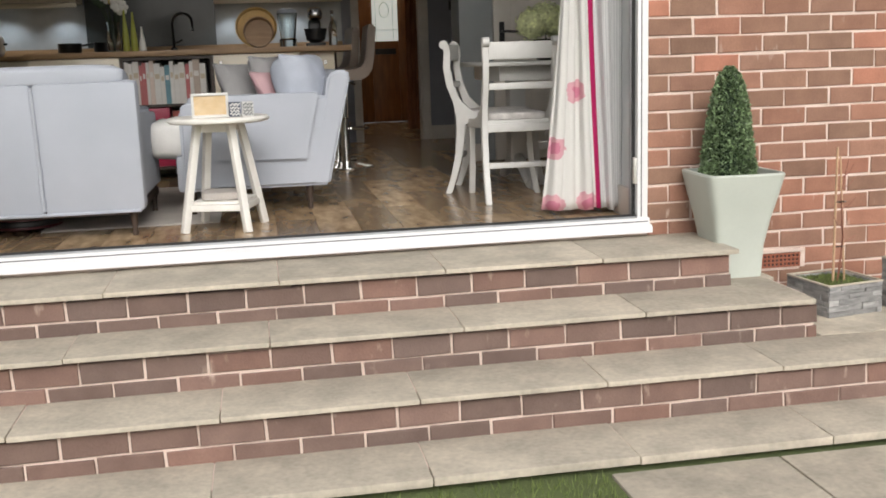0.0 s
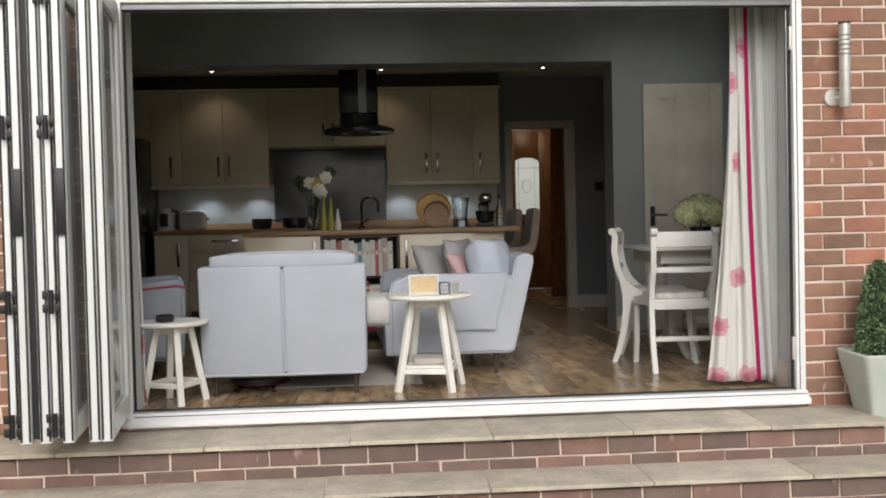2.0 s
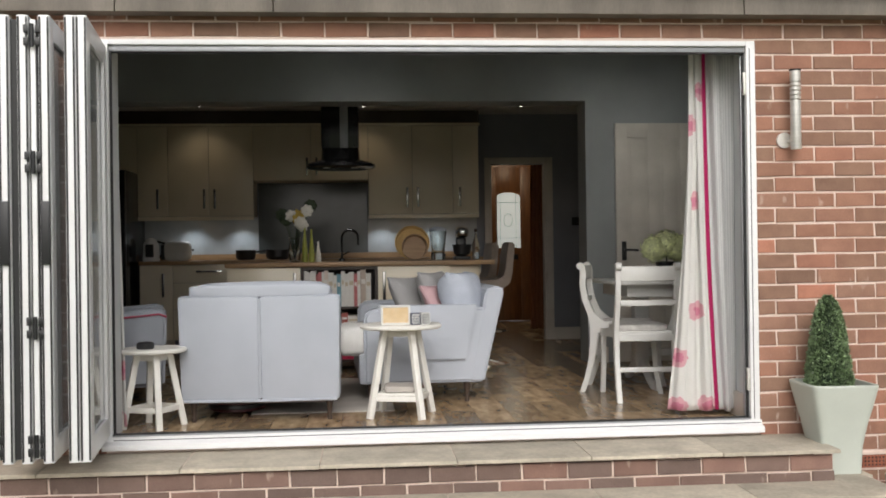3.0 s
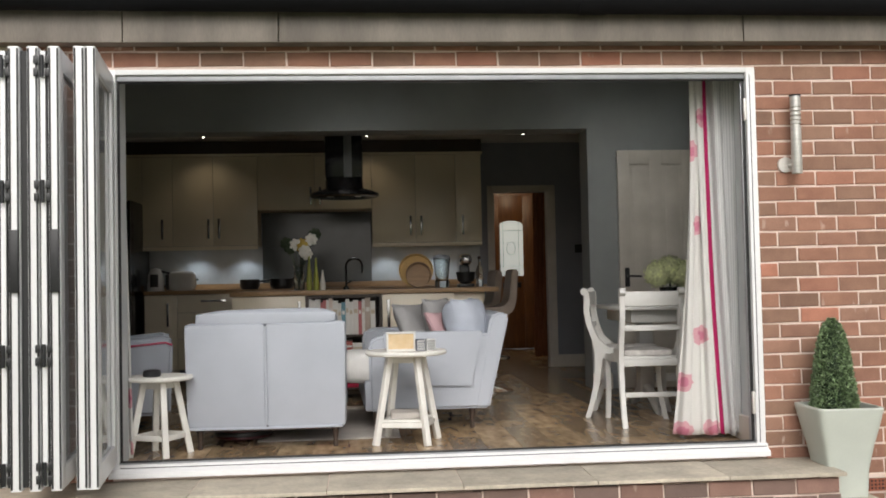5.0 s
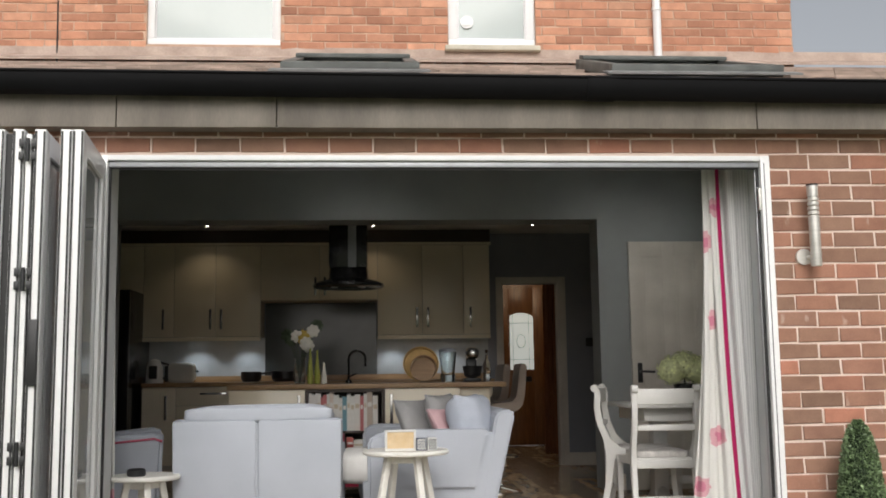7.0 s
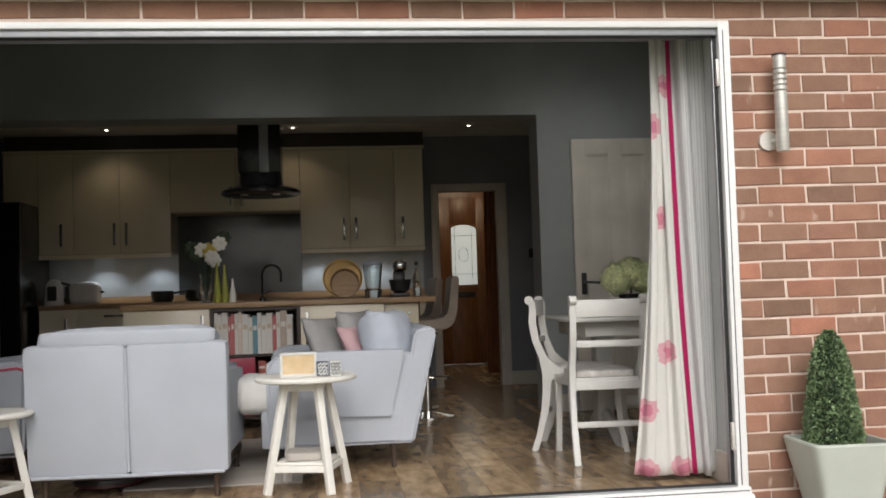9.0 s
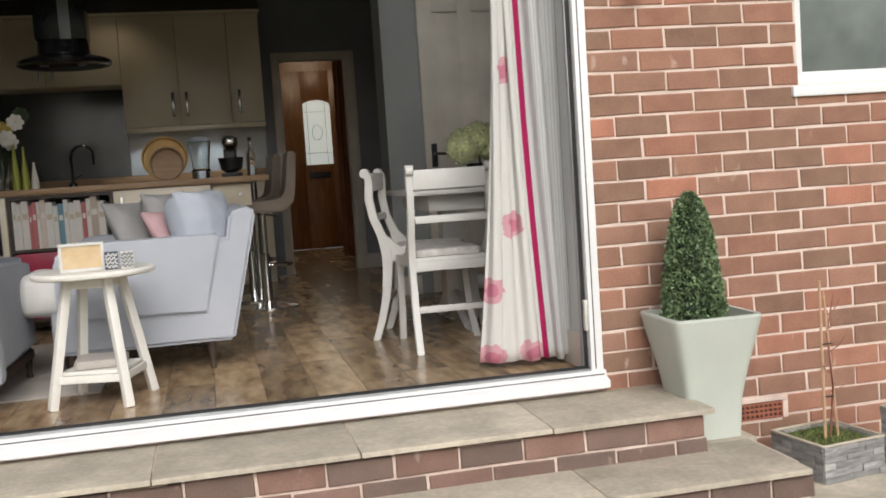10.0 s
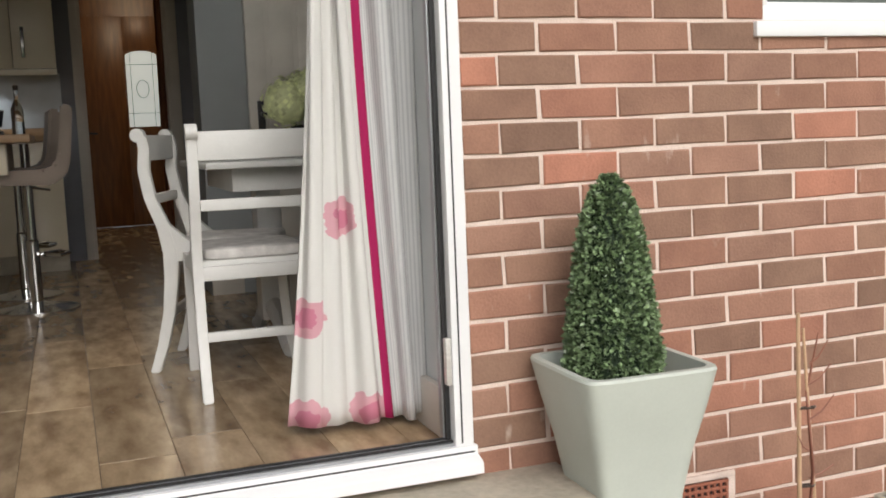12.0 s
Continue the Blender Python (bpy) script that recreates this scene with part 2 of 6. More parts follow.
def add_rod(bm, p0, p1, r0, r1=None, n=12):
    """A tapered round bar from p0 to p1."""
    p0, p1 = Vector(p0), Vector(p1)
    r1 = r0 if r1 is None else r1
    q = (p1 - p0).to_track_quat("Z", "Y")
    rings = []
    for p, r in ((p0, r0), (p1, r1)):
        rings.append([bm.verts.new(p + q @ Vector((r * math.cos(2 * math.pi * i / n), r * math.sin(2 * math.pi * i / n), 0))) for i in range(n)])
    for i in range(n):
        bm.faces.new((rings[0][i], rings[0][(i + 1) % n], rings[1][(i + 1) % n], rings[1][i]))
    bm.faces.new(rings[0][::-1])
    bm.faces.new(rings[1])
    return bm


def rod(p0, p1, r0, r1=None, n=12):
    return add_rod(bmesh.new(), p0, p1, r0, r1, n)


def add_lathe(bm, profile, n=24, at=(0, 0, 0)):
    """A turned shape from (radius, height) pairs."""
    rings = []
    for r, z in profile:
        rings.append([bm.verts.new((at[0] + r * math.cos(2 * math.pi * i / n), at[1] + r * math.sin(2 * math.pi * i / n), at[2] + z)) for i in range(n)])
    for a, b in zip(rings, rings[1:]):
        for i in range(n):
            bm.faces.new((a[i], a[(i + 1) % n], b[(i + 1) % n], b[i]))
    bm.faces.new(rings[0][::-1])
    bm.faces.new(rings[-1])
    return bm


def lathe(profile, n=24, at=(0, 0, 0)):
    return add_lathe(bmesh.new(), profile, n, at)


def add_tube(bm, pts, r, n=8, close=True):
    """A bent round or flat bar along points; r is one radius, or one for each point."""
    pts = [Vector(p) for p in pts]
    rings = []
    for i, p in enumerate(pts):
        d = (pts[min(i + 1, len(pts) - 1)] - pts[max(i - 1, 0)]).normalized()
        q = d.to_track_quat("Z", "Y")
        rr = r[i] if isinstance(r, (list, tuple)) else r
        rings.append([bm.verts.new(p + q @ Vector((rr * math.cos(2 * math.pi * k / n), rr * math.sin(2 * math.pi * k / n), 0))) for k in range(n)])
    for a, b in zip(rings, rings[1:]):
        for k in range(n):
            bm.faces.new((a[k], a[(k + 1) % n], b[(k + 1) % n], b[k]))
    if close:
        bm.faces.new(rings[0][::-1])
        bm.faces.new(rings[-1])
    return bm


def tube(pts, r, n=8):
    return add_tube(bmesh.new(), pts, r, n)


def add_plank(bm, outline, x0, x1, axis="x"):
    """A flat board: an outline in the plane across the axis, drawn out from x0 to x1."""
    def put(a, b, c):
        return {"x": (c, a, b), "y": (a, c, b), "z": (a, b, c)}[axis]
    lo = [bm.verts.new(put(a, b, x0)) for a, b in outline]
    hi = [bm.verts.new(put(a, b, x1)) for a, b in outline]
    n = len(outline)
    for i in range(n):
        bm.faces.new((lo[i], lo[(i + 1) % n], hi[(i + 1) % n], hi[i]))
    bm.faces.new(lo[::-1])
    bm.faces.new(hi)
    bmesh.ops.recalc_face_normals(bm, faces=bm.faces[:])
    return bm


def plank(outline, x0, x1, axis="x"):
    return add_plank(bmesh.new(), outline, x0, x1, axis)


def add_cushion(bm, c, size, e=0.45, n=20, m=None, sag=0.0):
    """A padded block with soft, rounded edges."""
    def p(v):
        return math.copysign(abs(v) ** e, v)
    rows = []
    for i in range(n + 1):
        a = -math.pi / 2 + math.pi * i / n
        row = []
        for j in range(2 * n):
            b = 2 * math.pi * j / (2 * n)
            x, y, z = p(math.cos(a)) * p(math.cos(b)), p(math.cos(a)) * p(math.sin(b)), p(math.sin(a))
            w = 1 + sag * noise.noise((x * 1.3 + c[0] * 3, y * 1.3 + c[1] * 5, z * 1.3))
            co = Vector((x * size[0] / 2 * w, y * size[1] / 2 * w, z * size[2] / 2 * w))
            if m:
                co = m @ co
            row.append(bm.verts.new(co + Vector(c)))
        rows.append(row)
    for a, b in zip(rows, rows[1:]):
        for j in range(2 * n):
            bm.faces.new((a[j], a[(j + 1) % (2 * n)], b[(j + 1) % (2 * n)], b[j]))
    bmesh.ops.remove_doubles(bm, verts=bm.verts[:], dist=1e-5)
    return bm


def cushion(c, size, e=0.45, n=16, m=None, sag=0.0):
    return add_cushion(bmesh.new(), c, size, e, n, m, sag)


def mesh_of(name, bm, material, smooth=True):
    me = bpy.data.meshes.new(name)
    bm.normal_update()
    bm.to_mesh(me)
    bm.free()
    me.materials.append(material)
    if smooth:
        me.shade_smooth()
        me.set_sharp_from_angle(angle=radians(35))
    return me


def part(name, bm, material, parent=None, label="", smooth=True):
    ob = new(name, mesh_of(name, bm, material, smooth))
    if parent:
        ob.parent = parent
    if label:
        ob["label"] = label
    return ob


def thing(name, label, category, group="", kind="", at=(0, 0, 0), turn=0.0):
    ob = new(name)
    ob.empty_display_size = 0.1
    ob.location, ob.rotation_euler = at, (0, 0, radians(turn))
    return tagged(ob, label, category, group, kind)


def solid(name, bm, material, label="", category="", kind="", group="", smooth=True):
    return tagged(part(name, bm, material, None, "", smooth), label, category, group, kind)


def structure(name, bm, material, label="", category=""):
    return solid(name, bm, material, label, category or name.split("_")[0], "structure")


BRICKS = {}
BRICK_TURN = []


def brick_mesh(length, height, material, depth=0.03, proud=0.006):
    """One brick face with worn edges; its back sits in the wall."""
    kind = len(BRICK_TURN) % 5
    BRICK_TURN.append(kind)
    key = (round(length, 3), round(height, 3), material.name, kind)
    if key not in BRICKS:
        bm = bmesh.new()
        worn = random.Random(kind * 17 + 3)
        c = 0.004
        rings = []
        for y, i in ((depth, 0.0), (-proud + c, 0.0), (-proud, c)):
            rings.append([bm.verts.new(q) for q in ((i, y, i), (length - i, y, i), (length - i, y, height - i), (i, y, height - i))])
        for a, b in zip(rings, rings[1:]):
            for k in range(4):
                bm.faces.new((a[k], a[(k + 1) % 4], b[(k + 1) % 4], b[k]))
        bm.faces.new(rings[-1])
        for k in range(4):
            dx, dz = worn.uniform(-0.0028, 0.0028), worn.uniform(-0.0026, 0.0026)
            for ring in rings:
                ring[k].co.x += dx
                ring[k].co.z += dz
            rings[-1][k].co.y += worn.uniform(-0.001, 0.0025)
        bmesh.ops.recalc_face_normals(bm, faces=bm.faces[:])
        BRICKS[key] = mesh_of("brick", bm, material, False)
    return BRICKS[key]


def course(parent, y, z, height, spans, phase, material, rng, module=0.225, joint=0.010, collect=None, turn=None):
    """A row of bricks along x over the spans; collect gathers them into one mesh instead of single parts."""
    for x0, x1 in spans:
        k = math.floor((x0 - phase) / module)
        while phase + k * module < x1:
            a, b = max(x0, phase + k * module + joint / 2), min(x1, phase + (k + 1) * module - joint / 2)
            k += 1
            if b - a < 0.03:
                continue
            a, b = round(a, 3), round(b, 3)
            me = brick_mesh(round((b - a) / 0.005) * 0.005, height, material)
            place = Vector((a, y + rng.uniform(-0.0015, 0.0015), z + rng.uniform(-0.001, 0.001)))
            if collect is None:
                ob = new("brick", me)
                ob.location = place
                if turn:
                    ob.matrix_basis = turn @ Matrix.Translation(place)
                ob.parent = parent
            else:
                m = Matrix.Translation(place)
                collect.append((me, turn @ m if turn else m))


def joined(name, pieces, material, parent):
    """Many small pieces as one mesh of kind stuff."""
    verts, faces = [], []
    for me, m in pieces:
        o = len(verts)
        verts += [tuple(m @ v.co) for v in me.vertices]
        faces += [tuple(o + i for i in p.vertices) for p in me.polygons]
    me = bpy.data.meshes.new(name)
    me.from_pydata(verts, [], faces)
    me.materials.append(material)
    ob = new(name, me)
    ob.parent = parent
    ob["kind"] = "stuff"
    return ob


# ---- ground, lawn, steps ----
GROUND, T1, T2, T3, T4 = -0.59, -0.06, -0.222, -0.385, -0.55
rng = random.Random(4)
bm = bmesh.new()
add_box(bm, (-60, -60, GROUND - 0.3), (60, 60, GROUND - 0.012))
structure("ground", bm, m_lawn, "mown green lawn beside the paving", "lawn")


def slab_mesh(l, w, h, r):
    bm = box((0, 0, -h), (l, w, 0), 0.004)
    for v in bm.verts:
        if v.co.z > -0.001:
            v.co.z += 0.0015 * noise.noise((v.co.x * 9 + r, v.co.y * 9, r))
    return bm


def slabs(name, label, x0, x1, y0, y1, z, module, phase, thick=0.02, base=True):
    """A row of paving slabs laid along x, on a mortar bed."""
    root = thing(name, label, "paving", kind="structure")
    k = math.floor((x0 - phase) / module)
    while phase + k * module < x1:
        a, b = max(x0, phase + k * module + 0.002), min(x1, phase + (k + 1) * module - 0.002)
        k += 1
        if b - a > 0.05:
            ob = part("slab", slab_mesh(b - a, y1 - y0, thick, k * 3.1), m_slab, root)
            ob.location = (a, y0, z + rng.uniform(-0.0015, 0.0015))
    if base:
        part("mortar_bed", box((x0 + 0.03, y0 + 0.1, z - 0.6 if z < -0.5 else z - 0.16), (x1 - 0.03, y1 - 0.005, z - 0.004)), m_mortar, root)
    return root


def riser(name, y, x0, x1, top, phase, ends=True):
    """A low retaining face of two brick courses under the slab edge."""
    root = thing(name, "purplish red brick step riser with pale mortar joints", "step", kind="structure")
    r = random.Random(name)
    part("backing", box((x0 + 0.012, y + 0.012, top - 0.2), (x1 - 0.012, y + 0.10, top - 0.035)), m_mortar, root)
    hs = (0.0732, 0.0732)
    z = top - 0.027 - 0.006
    for i, h in enumerate(hs):
        z -= h
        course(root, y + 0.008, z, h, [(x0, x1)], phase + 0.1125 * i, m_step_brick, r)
        z -= 0.010
    if ends:
        spin = Matrix.Translation((x1, y + 0.02, 0)) @ Matrix.Rotation(radians(90), 4, "Z")
        z = top - 0.033
        for i, h in enumerate(hs):
            z -= h
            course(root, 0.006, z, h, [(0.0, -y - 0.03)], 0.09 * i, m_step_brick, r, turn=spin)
            z -= 0.010
        part("end_backing", box((x1 - 0.1, y + 0.02, top - 0.2), (x1 - 0.003, -0.01, top - 0.026)), m_mortar, root)


slabs("paving_top_step", "weathered buff sandstone slabs of the top step", -6.0, 0.232, -0.458, -0.004, T1, 0.66, -1.03)
slabs("paving_second_step", "weathered buff sandstone slabs of the second step", -6.0, 0.46, -0.755, -0.34, T2, 0.72, -0.30)
slabs("paving_second_step_return", "buff sandstone slab beside the top step", 0.215, 0.46, -0.335, -0.006, T2, 0.9, 0.2)
slabs("paving_third_step", "weathered buff sandstone slabs of the third step", -6.0, 3.2, -1.05, -0.72, T3, 0.68, 0.12)
slabs("paving_third_step_return", "buff sandstone slabs along the house wall", 0.47, 3.2, -0.714, -0.006, T3, 0.7, 0.3)
slabs("paving_bottom_step", "weathered buff sandstone slabs at the foot of the steps", -6.0, 3.2, -1.345, -1.02, T4, 0.7, -0.55, thick=0.03)
riser("riser_top", -0.431, -6.0, 0.213, T1, -0.02)
riser("riser_second", -0.728, -6.0, 0.44, T2, 0.06)
riser("riser_third", -1.025, -6.0, 3.2, T3, 0.03, ends=False)
patio = thing("paving_patio", "pale grey buff patio slabs beside the lawn", "paving", kind="structure")
for i in range(6):
    for j in range(7):
        a, b = -0.66 + 0.6 * i, -1.36 - 0.6 * (j + 1)
        ob = part("slab", slab_mesh(0.592, 0.592, 0.04, i * 7 + j), m_slab, patio)
        ob.location = (a, b, GROUND + rng.uniform(-0.002, 0.002))
# blades along the near lawn
bm_v, bm_f = [], []
g = random.Random(8)
for i in range(9000):
    x, y = g.uniform(-3.2, -0.68), g.uniform(-2.3, -1.36)
    h, a, w = g.uniform(0.015, 0.04), g.uniform(0, 6.28), g.uniform(0.0015, 0.003)
    dx, dy, lx, ly = math.cos(a) * w, math.sin(a) * w, g.uniform(-0.015, 0.015), g.uniform(-0.015, 0.015)
    o = len(bm_v)
    bm_v += [(x - dx, y - dy, GROUND - 0.013), (x + dx, y + dy, GROUND - 0.013), (x + lx, y + ly, GROUND - 0.012 + h)]
    bm_f.append((o, o + 1, o + 2))
me = bpy.data.meshes.new("grass")
me.from_pydata(bm_v, [], bm_f)
me.materials.append(m_grass)
tagged(new("grass", me), "short green lawn grass by the paving edge", "grass", kind="stuff")

# ---- rear wall of the extension ----
CH, W0, W1 = 0.0832, -3.457, 0.0       # brick course, opening
WIN = (0.897, 2.05, 1.082, 2.02)        # right-hand window: x0, x1, z0, z1
FLOOR = 0.0
bm = bmesh.new()
for lo, hi in (((-6.0, 0.0, -0.6), (W0, 0.3, 2.3)), ((W0, 0.0, -0.6), (W1, 0.3, -0.045)), ((W0, 0.0, 2.07), (W1, 0.3, 2.3)),
               ((W1, 0.0, -0.6), (WIN[0], 0.3, 2.3)), ((WIN[0], 0.0, -0.6), (WIN[1], 0.3, WIN[2])), ((WIN[0], 0.0, WIN[3]), (WIN[1], 0.3, 2.3)), ((WIN[1], 0.0, -0.6), (3.6, 0.3, 2.3))):
    add_box(bm, lo, hi)
rear = structure("wall_rear", bm, m_mortar, "red brick extension wall with pale pink mortar joints", "brick wall")
r = random.Random(11)
far_bricks = []
for k in range(-5, 27):
    z, h = CH * k + 0.005, CH - 0.010
    if k >= 26:
        z, h = CH * 26 + 0.005, 0.03
    phase = 0.102 if k % 2 else 0.2145
    if k == 25:
        course(rear, 0, z, h, [(-3.9, 1.9)], -0.0645, m_brick, r)
        continue
    if k == 26:
        course(rear, 0, z, h, [(-3.9, 1.9)], 0.048, m_brick, r, collect=far_bricks)
        continue
    hole = WIN[2] - 0.01 < z + h / 2 < WIN[3]
    course(rear, 0, z, h, [(0.003, WIN[0]), (WIN[1], 2.05)] if hole else [(0.003, 1.75)], phase, m_brick, r)
    course(rear, 0, z, h, [(2.05, 3.5)] if hole else [(1.75 + 0.002, 3.5)], phase, m_brick, r, collect=far_bricks)
    course(rear, 0, z, h, [(-5.9, W0 - 0.003)], phase, m_brick, r, collect=far_bricks)
joined("brick_field", far_bricks, m_brick_far, rear)

# ---- roof edge: fascia, gutter, tiled lean-to, rooflights ----
fascia = thing("fascia", "weathered brown fascia boards under the black gutter", "fascia", kind="structure")
xs = [-6.0, -3.36, -2.57, -0.1, 3.6]
for a, b in zip(xs, xs[1:]):
    part("board", box((a + 0.003, -0.125, 2.186), (b - 0.003, -0.1, 2.40), 0.003), m_fascia, fascia)
part("soffit", box((-6.0, -0.1, 2.19), (3.6, 0.0, 2.205)), m_fascia, fascia)
gut = thing("gutter", "glossy black half-round plastic gutter along the eaves", "gutter", kind="structure")
prof = [(-0.185 + 0.058 * math.cos(math.pi + math.pi * i / 10), 2.41 + 0.105 * math.sin(math.pi + math.pi * i / 10)) for i in range(11)]
prof += [(-0.185 + 0.053 * math.cos(2 * math.pi - math.pi * i / 10), 2.41 + 0.098 * math.sin(2 * math.pi - math.pi * i / 10)) for i in range(11)]
for a, b in ((-6.0, -0.96), (-0.95, 3.6)):
    part("trough", plank(prof, a, b), m_gutter, gut)
part("lip", rod((-6.0, -0.243, 2.412), (3.6, -0.243, 2.412), 0.008), m_gutter, gut)
part("joint", plank([(q[0] - 0.004 if q[0] < -0.185 else q[0] + 0.004, q[1] - 0.004) for q in prof], -1.02, -0.88), m_gutter, gut)
gut.rotation_euler = (0, radians(0.35), 0)
gut.location = (0, 0, 0.004)
RY0, RZ0, RY1, RZ1 = -0.2, 2.405, 2.95, 3.50
slope = math.atan2(RZ1 - RZ0, RY1 - RY0)
LIGHTS, LY0, LY1 = ((-2.65, -1.80), (-0.60, 0.50)), 1.0, 1.9


def pierced(y0, y1, top, under, x0, x1):
    """A sloping slab with the rooflight openings left out of it."""
    bm = bmesh.new()
    ends = [x0] + [c + d for q in LIGHTS for c, d in ((q[0], 0.08), (q[1], -0.08))] + [x1]
    for k, (a, b) in enumerate(zip(ends, ends[1:])):
        for c, d in (((y0, LY0), (LY1, y1)) if k % 2 else ((y0, y1),)):
            add_plank(bm, [(c, top(c)), (d, top(d)), (d, under(d)), (c, under(c))], a, b)
    return bm


def roof_z(y):
    return RZ0 + (RZ1 - RZ0) * (y - RY0) / (RY1 - RY0)


bm = pierced(RY0 + 0.105, RY1, lambda y: roof_z(y) - 0.05, lambda y: roof_z(y) - 0.13, -6.0, 3.6)
roof = structure("roof", bm, m_fascia, "shallow lean-to roof of brown concrete tiles", "roof")
tiles = []
tm = mesh_of("tile", add_box(bmesh.new(), (0.002, -0.02, -0.012), (0.298, 0.36, 0.012), 0.004), m_tile, False)
n_rows = 10
for j in range(n_rows):
    y = RY0 + (RY1 - RY0) * j / n_rows
    z = RZ0 + (RZ1 - RZ0) * j / n_rows
    for i in range(33):
        tx = -6.0 + 0.3 * i - (0.15 if j % 2 else 0)
        if LY0 - 0.4 < y < LY1 and any(a - 0.25 < tx < b - 0.03 for a, b in LIGHTS):
            continue
        m = Matrix.Translation((-6.0 + 0.3 * i - (0.15 if j % 2 else 0), y, z - 0.012)) @ Matrix.Rotation(slope - 0.05, 4, "X")
        tiles.append((tm, m))
joined("tile_field", tiles, m_tile, roof)
bm = bmesh.new()
add_plank(bm, [(2.7, 3.43), (2.96, 3.52), (2.96, 3.62), (2.945, 3.62), (2.93, 3.54), (2.7, 3.455)], -6.0, 3.6)
structure("flashing", bm, m_fillet, "pinkish mortar fillet along the house wall", "flashing")


def rooflight(x0, x1):
    root = thing("rooflight", "weathered grey framed rooflight lying low on the tiles", "rooflight", "rooflights", "structure")
    m = Matrix.Translation(((x0 + x1) / 2, 1.45, RZ0 + (1.45 - RY0) * math.tan(slope) + 0.02)) @ Matrix.Rotation(slope, 4, "X")
    w, d = (x1 - x0) / 2, 0.58
    for lo, hi in (((-w, -d, -0.03), (w, -d + 0.1, 0.045)), ((-w, d - 0.1, -0.03), (w, d, 0.045)), ((-w, -d + 0.1, -0.03), (-w + 0.08, d - 0.1, 0.045)), ((w - 0.08, -d + 0.1, -0.03), (w, d - 0.1, 0.045))):
        part("frame", box(lo, hi, 0.006, m), m_roof_frame, root)
    part("hood", box((-w + 0.02, d - 0.16, 0.046), (w - 0.02, d - 0.02, 0.075), 0.008, m), m_roof_frame, root)
    part("lead_apron", box((-w - 0.06, -d - 0.16, -0.012), (w + 0.06, -d - 0.002, 0.004), 0.003, m), m_lead, root)
    part("pane", box((-w + 0.08, -d + 0.1, 0.02), (w - 0.08, d - 0.1, 0.03), 0, m), m_window_glass, root).visible_shadow = False
    for lo, hi in (((x0 + 0.06, LY0, 0), (x0 + 0.08, LY1, 0)), ((x1 - 0.08, LY0, 0), (x1 - 0.06, LY1, 0))):
        part("shaft_lining", plank([(LY0, roof_z(LY0) - 0.05), (LY1, roof_z(LY1) - 0.05), (LY1, 2.36 + (LY1 - 0.3) * 0.3464), (LY0, 2.36 + (LY0 - 0.3) * 0.3464)], lo[0], hi[0]), m_white_door, root)
    for y in (LY0 - 0.02, LY1):
        part("shaft_lining", box((x0 + 0.06, y, 2.365 + (y - 0.3) * 0.3464), (x1 - 0.06, y + 0.02, roof_z(y) - 0.055)), m_white_door, root)


for a, b in LIGHTS:
    rooflight(a, b)

# ---- upper storey of the house ----
HY, HX0, HX1, HTOP = 2.95, -8.0, 1.47, 6.2
UP = [(-3.92, -2.84, 3.64, 4.85), (-1.46, -0.73, 3.64, 4.75)]
bm = bmesh.new()
x = HX0
for a, b, z0, z1 in UP:
    add_box(bm, (x, HY, 3.44), (a, HY + 0.25, HTOP))
    add_box(bm, (a, HY, 3.44), (b, HY + 0.25, z0))
    add_box(bm, (a, HY, z1), (b, HY + 0.25, HTOP))
    x = b
add_box(bm, (x, HY, 3.44), (HX1, HY + 0.25, HTOP))
add_box(bm, (HX1 - 0.25, HY + 0.25, 3.44), (HX1, HY + 6, HTOP))
house = structure("wall_house_upper", bm, m_mortar_old, "orange red brick upper storey of the house", "brick wall")
r = random.Random(21)
stuff = []
for k in range(36):
    z, h = 3.45 + 0.075 * k, 0.065
    spans, x = [], HX0
    for a, b, z0, z1 in UP:
        if z0 - 0.06 < z + h / 2 < z1:
            spans.append((x, a - 0.003))
            x = b + 0.003
    spans.append((x, HX1))
    near = k < 12
    for a, b in spans:
        if near:
            if a < -4.6:
                course(house, HY, z, h, [(a, min(b, -4.6))], 0.1125 * (k % 2), m_house_brick, r, collect=stuff)
                a = -4.6 + 0.002
            course(house, HY, z, h, [(a, b)], 0.1125 * (k % 2), m_house_brick_p, r)
        else:
            course(house, HY, z, h, [(a, b)], 0.1125 * (k % 2), m_house_brick, r, collect=stuff)
joined("brick_field", stuff, m_house_brick, house)
bm = bmesh.new()
add_plank(bm, [(2.55, 6.15), (7.0, 8.6), (7.0, 8.45), (2.55, 6.02)], HX0, HX1 + 0.3)
structure("roof_house", bm, m_tile, "brown tiled main roof", "roof")


